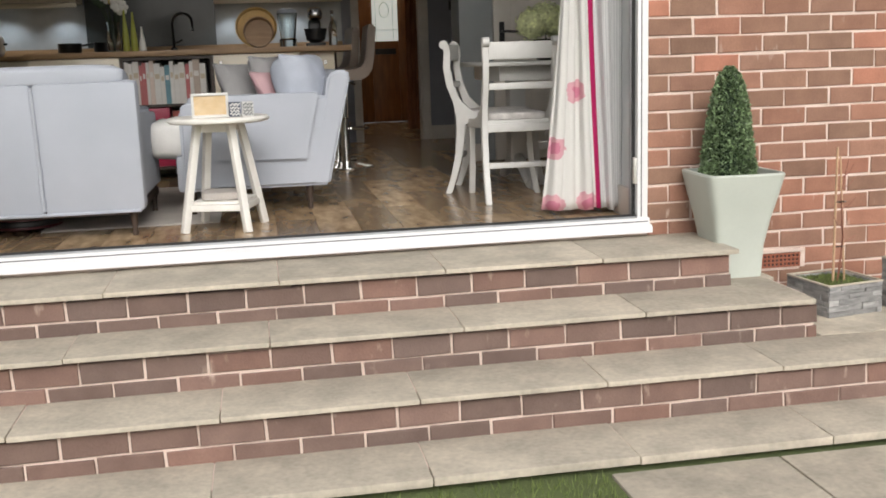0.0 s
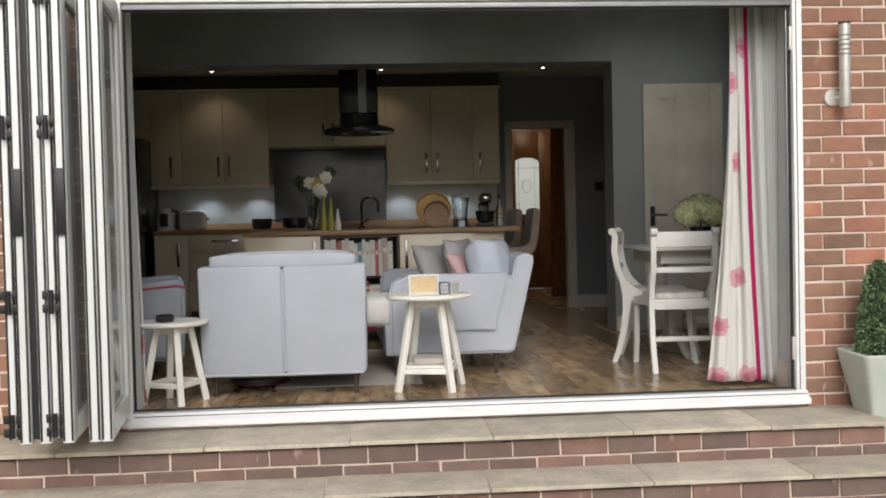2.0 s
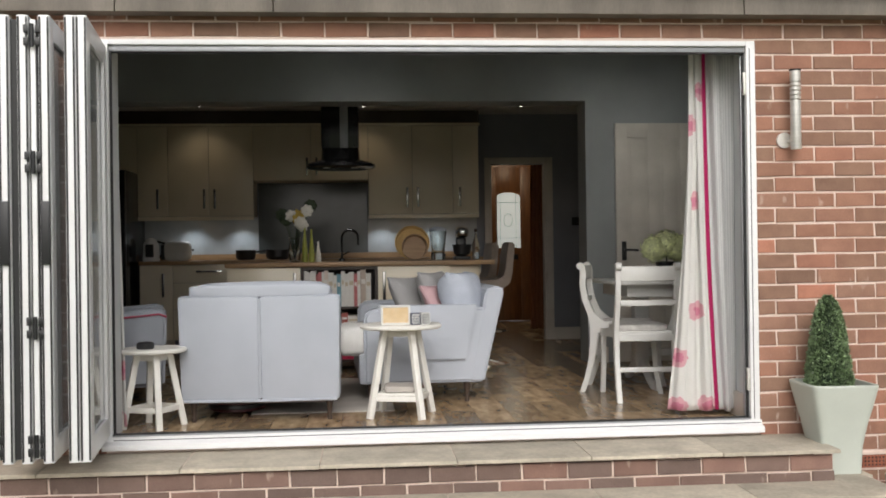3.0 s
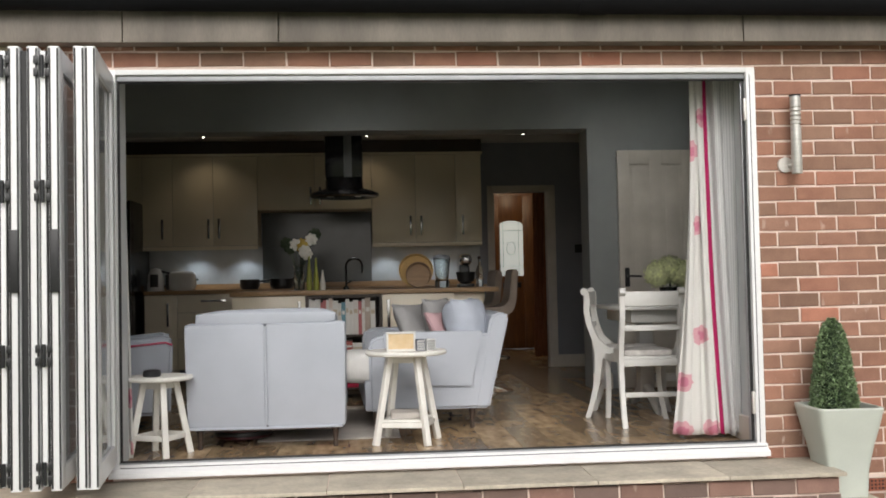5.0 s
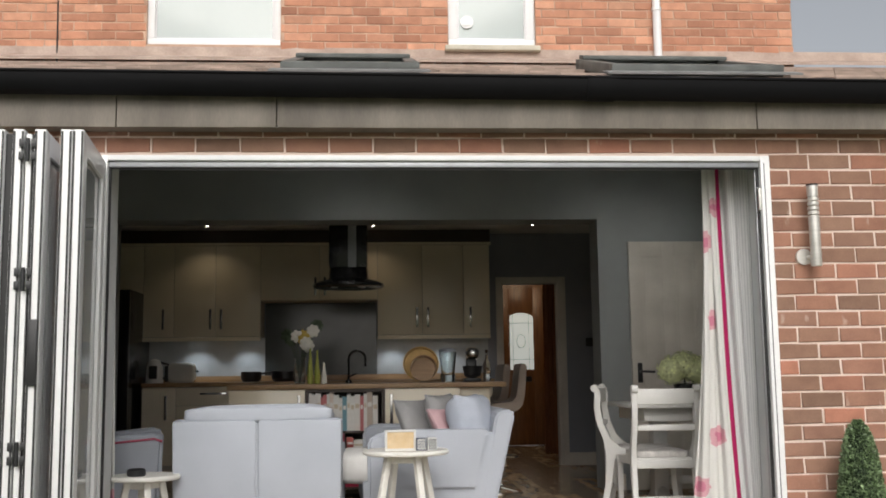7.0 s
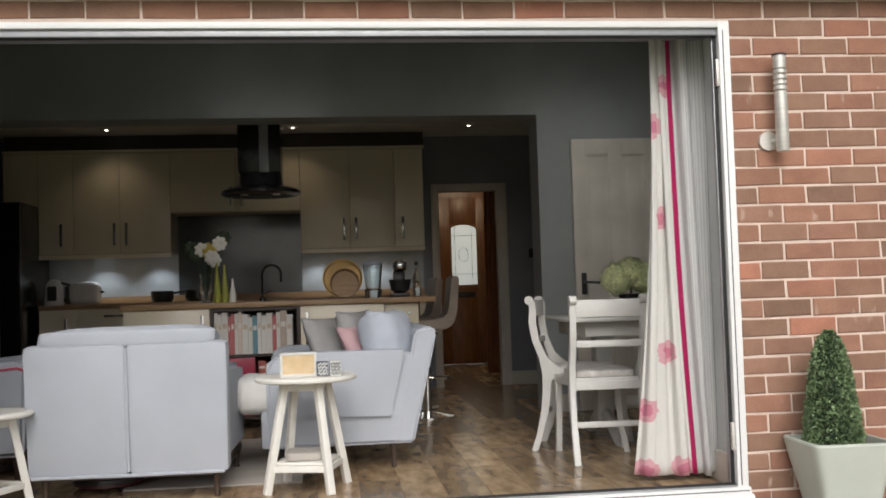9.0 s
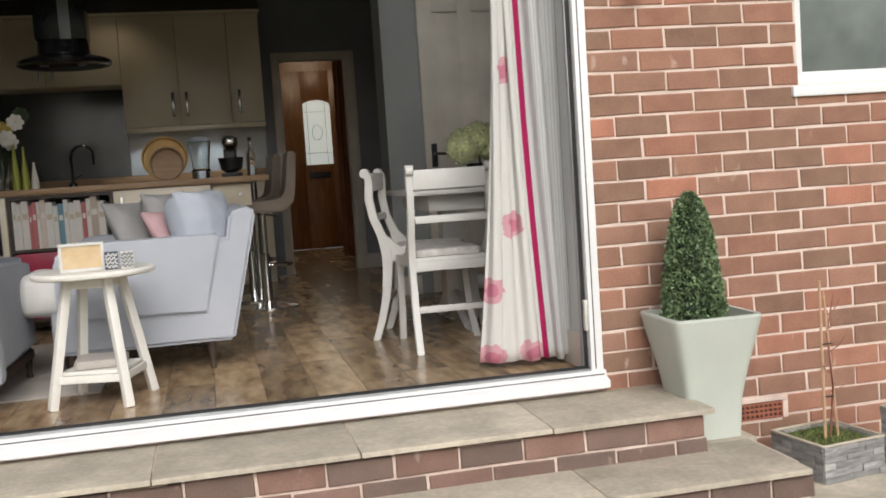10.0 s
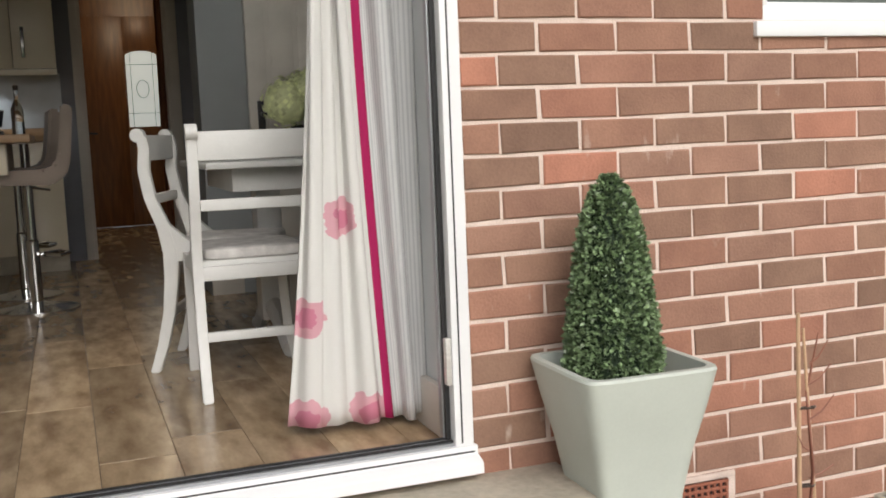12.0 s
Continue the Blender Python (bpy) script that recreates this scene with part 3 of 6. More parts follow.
def window(name, label, x0, x1, z0, z1, y, glassm, sill=0.0, mullions=(), rail=None, frame=0.06, sillm=None, deep=0.06):
    root = thing(name, label, "window", kind="structure")
    f = frame
    for lo, hi in (((x0, y, z0), (x1, y + deep, z0 + f)), ((x0, y, z1 - f), (x1, y + deep, z1)), ((x0, y, z0 + f), (x0 + f, y + deep, z1 - f)), ((x1 - f, y, z0 + f), (x1, y + deep, z1 - f))):
        part("window_frame", box(lo, hi, 0.006), m_upvc, root)
    edges = [x0 + f, *[c for q in mullions for c in (q - 0.035, q + 0.035)], x1 - f]
    for q in mullions:
        part("mullion", box((q - 0.035, y + 0.004, z0 + f), (q + 0.035, y + deep - 0.004, z1 - f), 0.005), m_upvc, root)
    for a, b in zip(edges[::2], edges[1::2]):
        g = part("pane", box((a - 0.005, y + 0.03, z0 + f - 0.005), (b + 0.005, y + 0.036, z1 - f + 0.005)), glassm, root)
        g.visible_shadow = False
        for lo, hi in (((a, y + 0.018, z0 + f), (b, y + 0.028, z0 + f + 0.012)), ((a, y + 0.018, z0 + f + 0.012), (a + 0.012, y + 0.028, z1 - f)), ((b - 0.012, y + 0.018, z0 + f + 0.012), (b, y + 0.028, z1 - f))):
            part("bead", box(lo, hi, 0.003), m_upvc, root)
    if sill:
        part("window_sill", box((x0 - 0.03, y - sill, z0 - 0.045), (x1 + 0.03, y + 0.02, z0 - 0.003), 0.006), sillm or m_upvc, root)
    return root


vent_at = (-1.30, HY + 0.052, 3.87)
m_stone_sill = M("painted stone sill", (0.62, 0.58, 0.48), 0.8, col2=(0.5, 0.46, 0.38), scale=5)
window("window_upstairs_wide", "white framed upstairs window with blank pale glass", *UP[0][:2], *UP[0][2:], HY + 0.03, m_dim_glass, 0.0)
window("window_upstairs_small", "white framed upstairs bathroom window above a cream sill", *UP[1][:2], *UP[1][2:], HY + 0.03, m_dim_glass, 0.10, sillm=m_stone_sill, frame=0.08)
vt = thing("window_vent", "round white ventilator set in the upstairs window pane", "vent")
for name, a in (("flange", 0.055), ("cowl", 0.035)):
    bm = lathe([(0.002, 0.0), (a, 0.0), (a, 0.01 if a > 0.05 else 0.018), (0.002, 0.01 if a > 0.05 else 0.018)], 28)
    bmesh.ops.transform(bm, matrix=Matrix.Translation(vent_at) @ Matrix.Rotation(radians(90), 4, "X"), verts=bm.verts[:])
    part(name, bm, m_upvc, vt)
dp = thing("downpipe", "white plastic downpipe on the upstairs wall", "downpipe", kind="structure")
part("pipe", rod((0.29, HY - 0.05, 3.5), (0.29, HY - 0.05, 6.05), 0.034, n=16), m_upvc, dp)
for z in (3.95, 5.2):
    part("clip", lathe([(0.04, 0), (0.04, 0.03)], 16, (0.29, HY - 0.05, z)), m_upvc, dp)
    part("clip_arm", box((0.27, HY - 0.03, z), (0.31, HY + 0.005, z + 0.03)), m_upvc, dp)
cbl = part("cable", tube([(-4.62, HY - 0.012, 3.45), (-4.63, HY - 0.013, 4.4), (-4.62, HY - 0.012, 6.0)], 0.008), m_black)
tagged(cbl, "black cable running up the house wall", "cable")

window("window_kitchen_side", "white framed ground floor window beside the bifold opening", WIN[0], WIN[1], WIN[2], WIN[3], 0.03, m_side_glass, 0.05, mullions=(1.5,), frame=0.045)

# ---- bifold door: frame, sill, folded leaves ----
fr = thing("door_frame_bifold", "white framed wide bifold opening, doors folded back", "door frame", kind="structure")
part("jamb", box((W1 - 0.05, -0.012, -0.03), (W1, 0.06, 2.07), 0.004), m_upvc, fr)
part("jamb", box((W0, -0.012, -0.03), (W0 + 0.032, 0.06, 2.07), 0.004), m_upvc, fr)
part("head", box((W0 + 0.032, -0.012, 2.042), (W1 - 0.05, 0.06, 2.07), 0.004), m_upvc, fr)
part("head_track", box((W0 + 0.032, 0.01, 2.012), (W1 - 0.05, 0.058, 2.042), 0.002), m_grey_al, fr)
part("head_gasket", box((W0 + 0.032, 0.006, 2.008), (W1 - 0.05, 0.05, 2.012)), m_gasket, fr)
part("sill", plank([(-0.058, -0.040), (-0.058, -0.014), (-0.052, -0.009), (-0.02, 0.0), (-0.02, 0.022), (0.062, 0.022), (0.062, -0.045), (-0.02, -0.045)], W0 - 0.01, W1 + 0.006), m_upvc, fr)
part("sill_track", box((W0 + 0.032, -0.005, 0.022), (W1 - 0.05, 0.055, 0.03), 0.002), m_grey_al, fr)
for y in (0.004, 0.034):
    part("track_gasket", box((W0 + 0.032, y, 0.03), (W1 - 0.05, y + 0.012, 0.034)), m_gasket, fr)
part("jamb_gasket", box((W1 - 0.062, 0.02, 0.034), (W1 - 0.05, 0.032, 2.008)), m_gasket, fr)
part("jamb_gasket", box((W0 + 0.032, 0.02, 0.034), (W0 + 0.044, 0.032, 2.008)), m_gasket, fr)
part("jamb_track", box((W1 - 0.066, 0.036, 0.034), (W1 - 0.05, 0.06, 2.008), 0.003), m_grey_al, fr)
for z in (0.18, 1.78):
    part("keep", box((W1 - 0.064, -0.006, z), (W1 - 0.05, 0.016, z + 0.12), 0.003), m_steel, fr)


part("jamb_line", box((W1 - 0.034, -0.0135, 0.03), (W1 - 0.030, -0.0115, 2.03)), m_gasket, fr)
part("sill_line", box((W0 + 0.04, -0.0215, 0.005), (W1 - 0.002, -0.0195, 0.009)), m_gasket, fr)


def leaf(hinge, angle, handle=False, hinges=True, gap_shade=0.0):
    """A glazed door leaf 0.7 wide; local x runs along its width from the hinge, y is its thickness."""
    root = thing("bifold_leaf", "white framed glazed bifold leaf, folded open against the stack", "door leaf", "folded bifold leaves")
    root.matrix_basis = Matrix.Translation(hinge) @ Matrix.Rotation(radians(angle), 4, "Z")
    w, h, t, f = 0.695, 1.985, 0.048, 0.085
    for lo, hi in (((0, -t / 2, 0), (f, t / 2, h)), ((w - f, -t / 2, 0), (w, t / 2, h)), ((f, -t / 2, 0), (w - f, t / 2, f)), ((f, -t / 2, h - f), (w - f, t / 2, h))):
        part("stile" if hi[2] == h and lo[2] == 0 else "rail", box(lo, hi, 0.005), m_upvc, root)
    g = part("pane", box((f - 0.01, -0.006, f - 0.01), (w - f + 0.01, 0.006, h - f + 0.01)), m_leaf_glass, root)
    g.visible_shadow = False
    for s in (-1, 1):
        for lo, hi in (((f, 0.008, f), (w - f, 0.024, f + 0.014)), ((f, 0.008, h - f - 0.014), (w - f, 0.024, h - f)), ((f, 0.008, f + 0.014), (f + 0.014, 0.024, h - f - 0.014)), ((w - f - 0.014, 0.008, f + 0.014), (w - f, 0.024, h - f - 0.014))):
            part("bead", box((lo[0], s * 0.016 - 0.008, lo[2]), (hi[0], s * 0.016 + 0.008, hi[2]), 0.002), m_upvc, root)
    part("edge_gasket", box((w - 0.002, -0.021, 0.01), (w + 0.005, -0.013, h - 0.01)), m_gasket, root)
    part("edge_gasket", box((w - 0.002, 0.013, 0.01), (w + 0.005, 0.021, h - 0.01)), m_gasket, root)
    if handle:
        part("lock_case", box((w, -0.02, 0.88), (w + 0.02, 0.02, 1.16), 0.006), m_black, root, "long black lock handle")
    if hinges:
        for z in (0.03, 0.55, 1.28, 1.84):
            hg = part("hinge", rod((w + 0.01, -0.048, z), (w + 0.01, -0.048, z + 0.10), 0.009), m_black, root, "black butt hinge")
            for dy in (-0.075, -0.025):
                for dz in (0.005, 0.062):
                    part("hinge_flap", box((w - 0.002, dy - 0.010, z + dz), (w + 0.012, dy + 0.010, z + dz + 0.036), 0.003), m_black, hg)
        part("drain_strip", box((w - 0.03, -0.06, 0.02), (w - 0.012, -0.038, h - 0.02), 0.003), m_upvc, root)
    # Black strip stands in for the shade between two folded leaves.
    if gap_shade:
        part("gap_shade", box((w - 0.06, -0.024 - gap_shade, 0.015), (w - 0.035, -0.021, h - 0.015)), m_gasket, root)
    part("astragal", box((f, -0.018, 0.98), (w - f, -0.008, 1.0), 0.002), m_upvc, root)
    return root


LEAVES = [(-3.472, -83.0, False, 0, 0.0), (-3.522, -83.0, False, 0, 0.0), (-3.62, -84.0, True, 1, 0.048), (-3.712, -84.0, False, 0, 0.036), (-3.795, -84.0, True, 1, 0.05)]
for x, a, hd, hg, gap in LEAVES:
    leaf((x + 0.022, -0.037, 0.04), a, hd, hg, gap)

# ---- wall lamp, air bricks, cables ----
wl = thing("wall_lamp", "brushed steel tube wall lamp with louvred head", "wall lamp", at=(0.19, 0.0, 1.475))
part("tube", lathe([(0.027, 0.0), (0.028, 0.004), (0.028, 0.26), (0.025, 0.262)], 20, (0, -0.085, 0)), m_steel, wl)
for i in range(4):
    part("louvre", lathe([(0.020, 0), (0.029, 0.004), (0.029, 0.018), (0.020, 0.022)], 20, (0, -0.085, 0.265 + 0.024 * i)), m_steel, wl)
part("diffuser", lathe([(0.019, 0), (0.019, 0.12)], 16, (0, -0.085, 0.262)), m_white_wood, wl)
part("cap", lathe([(0.028, 0), (0.028, 0.055), (0.024, 0.06)], 20, (0, -0.085, 0.363)), m_steel, wl)
part("cap_lid", lathe([(0.031, 0), (0.031, 0.008)], 20, (0, -0.085, 0.419)), m_black, wl)
part("bracket", rod((0, -0.06, 0.05), (-0.02, 0.0, 0.05), 0.012), m_steel, wl)
part("wall_plate", rod((-0.035, -0.022, 0.055), (-0.035, -0.004, 0.055), 0.042, n=20), m_steel, wl)


def air_brick(x, z):
    root = thing("air_brick", "terracotta air brick with square holes in a mortar surround", "air brick", "air bricks", at=(x, 0, z))
    # Black plate painted for the shade inside the holes.
    part("backing", box((0, -0.008, 0), (0.215, 0.01, 0.068)), m_gasket, root)
    for i in range(4):
        part("bar", box((0, -0.018, 0.001 + i * 0.0195), (0.215, -0.0075, 0.0085 + i * 0.0195), 0.001), m_terracotta, root)
    for i in range(11):
        part("bar", box((i * 0.0207, -0.016, 0.001), (i * 0.0207 + 0.008, -0.0075, 0.067)), m_terracotta, root)
    part("mortar_surround", box((-0.03, -0.010, 0.069), (0.243, 0.006, 0.087), 0.003), m_mortar, root)
    part("mortar_surround", box((0.216, -0.010, -0.004), (0.243, 0.006, 0.0685), 0.003), m_mortar, root)
    part("mortar_surround", box((-0.03, -0.010, -0.014), (0.215, 0.006, -0.001), 0.003), m_mortar, root)


air_brick(0.551, -0.257)
air_brick(1.55, -0.165)
tagged(part("cable", tube([(1.50, -0.012, 2.2), (1.52, -0.014, 1.5), (1.55, -0.013, 0.93), (1.575, -0.014, 0.32), (1.61, -0.014, -0.1), (1.66, -0.014, -0.38)], 0.009), m_black), "black cable hanging down the brick wall", "cable")

# ---- inside shell ----
KX0, KX1, RX0, RX1, NIB, BACK = -5.0, 0.55, -4.19, 0.78, 3.1, 5.4
bm = bmesh.new()
add_box(bm, (KX0, 0.062, -0.3), (RX1 + 0.1, 9.0, FLOOR - 0.012))
structure("floor_base", bm, m_dark_wood, "subfloor", "floor")
for nm, lo, hi, mm in (("wall_kitchen_left", (KX0 - 0.15, NIB + 0.3, 0), (KX0, BACK, 2.6), m_paint), ("wall_kitchen_right", (KX1, NIB + 0.3, 0), (KX1 + 0.15, BACK, 2.6), m_paint),
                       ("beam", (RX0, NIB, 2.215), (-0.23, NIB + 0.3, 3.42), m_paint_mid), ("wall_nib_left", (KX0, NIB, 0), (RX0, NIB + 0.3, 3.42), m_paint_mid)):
    structure(nm, box(lo, hi), mm, "painted plaster " + nm.replace("_", " "), "wall")
SIDE = [(0.3, 0.0), (NIB, 0.0), (NIB, 3.36), (0.3, 2.38)]
structure("wall_room_left", plank(SIDE, RX0 - 0.15, RX0), m_paint_light, "pale grey painted side wall", "wall")
structure("wall_room_right", plank(SIDE, RX1, RX1 + 0.15), m_paint_light, "pale grey painted side wall", "wall")
DX0, DX1, DZ = 0.0, 0.70, 2.0
bm = bmesh.new()
add_box(bm, (-0.23, NIB, 0), (RX1, NIB + 0.3, 3.42))
structure("wall_nib_right", bm, m_paint_mid, "pale grey painted wall beside the white panel door", "wall")
IX0, IX1, IZ = -0.755, -0.145, 1.885
bm = bmesh.new()
add_box(bm, (KX0, BACK, 0), (IX0, BACK + 0.12, 2.6))
add_box(bm, (IX0, BACK, IZ), (IX1, BACK + 0.12, 2.6))
add_box(bm, (IX1, BACK, 0), (KX1, BACK + 0.12, 2.6))
structure("wall_kitchen_back", bm, m_paint, "dark grey blue kitchen wall with a doorway", "wall")
structure("ceiling_kitchen", box((KX0, NIB + 0.3, 2.42), (KX1, BACK, 2.55)), m_ceiling, "white kitchen ceiling", "ceiling")
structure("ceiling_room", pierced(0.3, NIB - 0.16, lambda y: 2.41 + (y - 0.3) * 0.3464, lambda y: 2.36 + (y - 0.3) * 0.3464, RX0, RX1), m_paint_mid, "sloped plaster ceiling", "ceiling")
structure("ceiling_room_edge", box((RX0, 0.3, 2.30), (RX1, 0.36, 2.36)), m_paint_light, "flat ceiling edge above the opening", "ceiling")
for nm, lo, hi in (("wall_hall_left", (-1.15, BACK + 0.12, 0), (-1.0, 8.6, 2.6)), ("wall_hall_right", (0.75, BACK + 0.12, 0), (0.9, 8.6, 2.6))):
    structure(nm, box(lo, hi), m_paint, "dark painted hall wall", "wall")
structure("ceiling_hall", box((-1.0, BACK + 0.12, 2.45), (0.75, 8.6, 2.55)), m_ceiling, "hall ceiling", "ceiling")
tr = thing("architrave", "white painted architrave round the hall doorway", "trim", kind="structure")
part("side", box((IX0 - 0.055, BACK - 0.02, 0), (IX0, BACK - 0.001, IZ + 0.07), 0.004), m_white_door, tr)
part("side", box((IX1, BACK - 0.02, 0), (IX1 + 0.07, BACK - 0.001, IZ + 0.07), 0.004), m_white_door, tr)
part("head", box((IX0, BACK - 0.02, IZ), (IX1, BACK - 0.001, IZ + 0.07), 0.004), m_white_door, tr)
part("lining", box((IX0, BACK, 0), (IX0 + 0.02, BACK + 0.12, IZ)), m_white_door, tr)
part("lining", box((IX1 - 0.02, BACK, 0), (IX1, BACK + 0.12, IZ)), m_white_door, tr)
sk = thing("baseboard", "white skirting board", "skirting", kind="structure")
part("board", box((IX1 + 0.07, BACK - 0.018, 0), (KX1, BACK - 0.001, 0.13), 0.004), m_white_door, sk)
part("board", box((RX0, 0.3, 0), (RX0 + 0.018, NIB, 0.13), 0.004), m_white_door, sk)
part("board", box((-0.23, NIB - 0.018, 0), (DX0 - 0.06, NIB - 0.001, 0.13), 0.004), m_white_door, sk)
part("board", box((0.001, 0.282, 0), (RX1, 0.30, 0.13), 0.004, Matrix.Translation((0, 0.02, 0))), m_white_door, sk)
structure("reveal_head", box((W0, 0.062, 2.056), (W1, 0.30, 2.0695)), m_paint, "plastered head of the opening", "wall")
structure("wall_rear_lining", add_box(add_box(box((RX0, 0.301, 2.07), (RX1, 0.312, 2.30)), (RX0, 0.301, 0.0), (W0, 0.312, 2.07)), (0.0, 0.301, 0.0), (RX1, 0.312, 2.07)), m_paint_light, "plastered inner face of the rear wall", "wall")
structure("reveal_left", box((W0, 0.062, 0.0), (W0 + 0.012, 0.30, 2.068)), m_paint_light, "plastered reveal", "wall")
structure("baseboard_reveal", box((-0.034, 0.10, 0.0), (-0.013, 0.36, 0.14), 0.004), m_white_door, "white moulded skirting end beside the curtain", "skirting")
structure("reveal_right", box((-0.012, 0.062, 0.0), (-0.0005, 0.40, 2.068)), m_paint_light, "plastered reveal", "wall")


def panel_door(name, label, x0, x1, z1, y, material, glass_hole=None, handle_left=True):
    """A panelled door in its frame: stiles, rails and sunk panels."""
    root = thing(name, label, "door", kind="structure")
    w = x1 - x0
    part("core", box((x0, y + 0.012, 0.004), (x1, y + 0.034, z1)), material, root) if not glass_hole else None
    s = 0.10
    mid = (x0 + x1) / 2
    if not glass_hole:
        for a, b in ((x0, x0 + s), (mid - s / 2, mid + s / 2), (x1 - s, x1)):
            part("stile", box((a, y, 0.004), (b, y + 0.012, z1), 0.003), material, root)
        for a, b in ((0.004, 0.22), (0.78, 0.93), (z1 - 0.12, z1)):
            for c, d in ((x0 + s, mid - s / 2), (mid + s / 2, x1 - s)):
                part("rail", box((c, y, a), (d, y + 0.012, b), 0.002), material, root)
        for a, b in ((0.25, 0.75), (0.96, z1 - 0.15)):
            for c, d in ((x0 + s + 0.03, mid - s / 2 - 0.03), (mid + s / 2 + 0.03, x1 - s - 0.03)):
                part("panel", box((c, y + 0.004, a), (d, y + 0.013, b), 0.004), material, root)
    else:
        gx0, gx1, gz0, gz1 = glass_hole
        for lo, hi in (((x0, y, 0.004), (gx0, y + 0.05, z1)), ((gx1, y, 0.004), (x1, y + 0.05, z1)), ((gx0, y, 0.004), (gx1, y + 0.05, gz0)), ((gx0, y, gz1), (gx1, y + 0.05, z1))):
            part("panel", box(lo, hi, 0.003), material, root)
        part("pane", box((gx0, y + 0.018, gz0), (gx1, y + 0.026, gz1)), m_frost_glow, root, "leaded obscured glass, glowing in place of daylight")
        part("glass_bead", box((gx0, y - 0.006, gz0), (gx0 + 0.014, y + 0.0, gz1)), material, root)
        cx, cz, W, H = (gx0 + gx1) / 2, (gz0 + gz1) / 2, gx1 - gx0, gz1 - gz0
        pts = [(cx + 0.06 * math.cos(a), y + 0.012, cz + 0.09 * math.sin(a)) for a in [2 * math.pi * i / 20 for i in range(21)]]
        part("leading", tube(pts, 0.004, 6), m_lead, root)
        for q in (-0.32, 0.32):
            part("leading", rod((gx0, y + 0.012, cz + q * H), (gx1, y + 0.012, cz + q * H), 0.003), m_lead, root)
            part("leading", rod((cx + q * W, y + 0.012, gz0), (cx + q * W, y + 0.012, gz1), 0.003), m_lead, root)
        for q in (-1, 1):
            arch = [(cx + q * W / 2, gz1), (cx + q * W / 2, gz1 - 0.07)] + [(cx + q * W / 2 * math.cos(t), gz1 - 0.07 + 0.07 * math.sin(t)) for t in (0.3, 0.6, 0.9, 1.2)] + [(cx, gz1)]
            part("arch_corner", plank(arch, y + 0.002, y + 0.016, "y"), material, root)
        part("letter_plate", box((cx - 0.13, y - 0.012, gz0 - 0.16), (cx + 0.13, y, gz0 - 0.09), 0.004), m_black, root)
    hx = x0 + 0.06 if handle_left else x1 - 0.06
    part("handle_plate", box((hx - 0.02, y - 0.01, 0.86), (hx + 0.02, y, 1.02), 0.004), m_black, root, "black lever handle")
    part("door_handle", tube([(hx, y - 0.01, 0.95), (hx, y - 0.045, 0.95), (hx + 0.03, y - 0.05, 0.95), (hx + 0.11, y - 0.05, 0.945)], 0.009), m_black, root)
    return root


panel_door("door_panel_white", "white painted four-panel internal door, closed", DX0 + 0.02, DX1 - 0.02, 2.02, NIB - 0.037, m_white_door)
panel_door("door_front", "varnished brown wooden front door with a bright leaded glass panel", -0.75, 0.35, 2.1, 8.4, m_door_wood, (-0.28, 0.055, 1.0, 1.76), True)
structure("wall_hall_end", add_box(add_box(box((-1.0, 8.4, 0), (-0.75, 8.55, 2.6)), (0.35, 8.4, 0), (0.75, 8.55, 2.6)), (-0.75, 8.4, 2.1), (0.35, 8.55, 2.6)), m_door_wood, "hall end wall with timber panelling", "wall")


# ---- floor boards ----
fl = thing("floor", "brown oak effect laminate floorboards with a satin sheen", "floor", kind="structure")
r = random.Random(5)
plank_meshes = {}
for c in range(30):
    x0 = -4.6 + 0.195 * c
    if x0 > RX1:
        break
    y = 0.064 - r.uniform(0, 1.0)
    while y < 8.4:
        a, b = max(y, 0.064), min(y + 1.2, 8.4)
        y += 1.2
        if b - a < 0.1 or (a > BACK and not -1.1 < x0 < 0.75):
            continue
        key = round(b - a, 2)
        if key not in plank_meshes:
            plank_meshes[key] = mesh_of("floorboard", box((0.0006, 0.0008, -0.012), (0.1944, key - 0.0008, 0), 0.0015), m_floor, False)
        ob = new("floorboard", plank_meshes[key])
        ob.location = (x0, a, FLOOR)
        ob.parent = fl

# ---- kitchen: wall units, base run, hood, island ----
CY = 5.02


def handle(parent, x, y, z0, z1):
    part("handle", add_rod(add_rod(box((x - 0.011, y - 0.034, z0), (x + 0.011, y - 0.024, z1), 0.004), (x, y - 0.026, z0 + 0.02), (x, y, z0 + 0.02), 0.006), (x, y - 0.026, z1 - 0.02), (x, y, z1 - 0.02), 0.006), m_bow, parent, "flat chrome bow handle")


def unit(name, label, x0, x1, z0, z1, y, depth, doors, group, toe=0.0, material=None):
    """A cabinet: carcass, and doors as (x0, x1, handle x, handle low, handle high)."""
    root = thing(name, label, "cabinet", group)
    part("body", box((x0 + 0.001, y + 0.02, z0 + toe), (x1 - 0.001, y + depth, z1)), m_cream_dark, root)
    if toe:
        part("plinth", box((x0, y + 0.06, z0), (x1, y + 0.08, z0 + toe)), m_cream_dark, root)
    for a, b, hx, h0, h1 in doors:
        d = part("door", box((a + 0.002, y, z0 + toe + 0.004), (b - 0.002, y + 0.019, z1 - 0.004), 0.003), material or m_cream, root)
        if hx is not None:
            handle(d, hx, y, h0, h1)
    return root


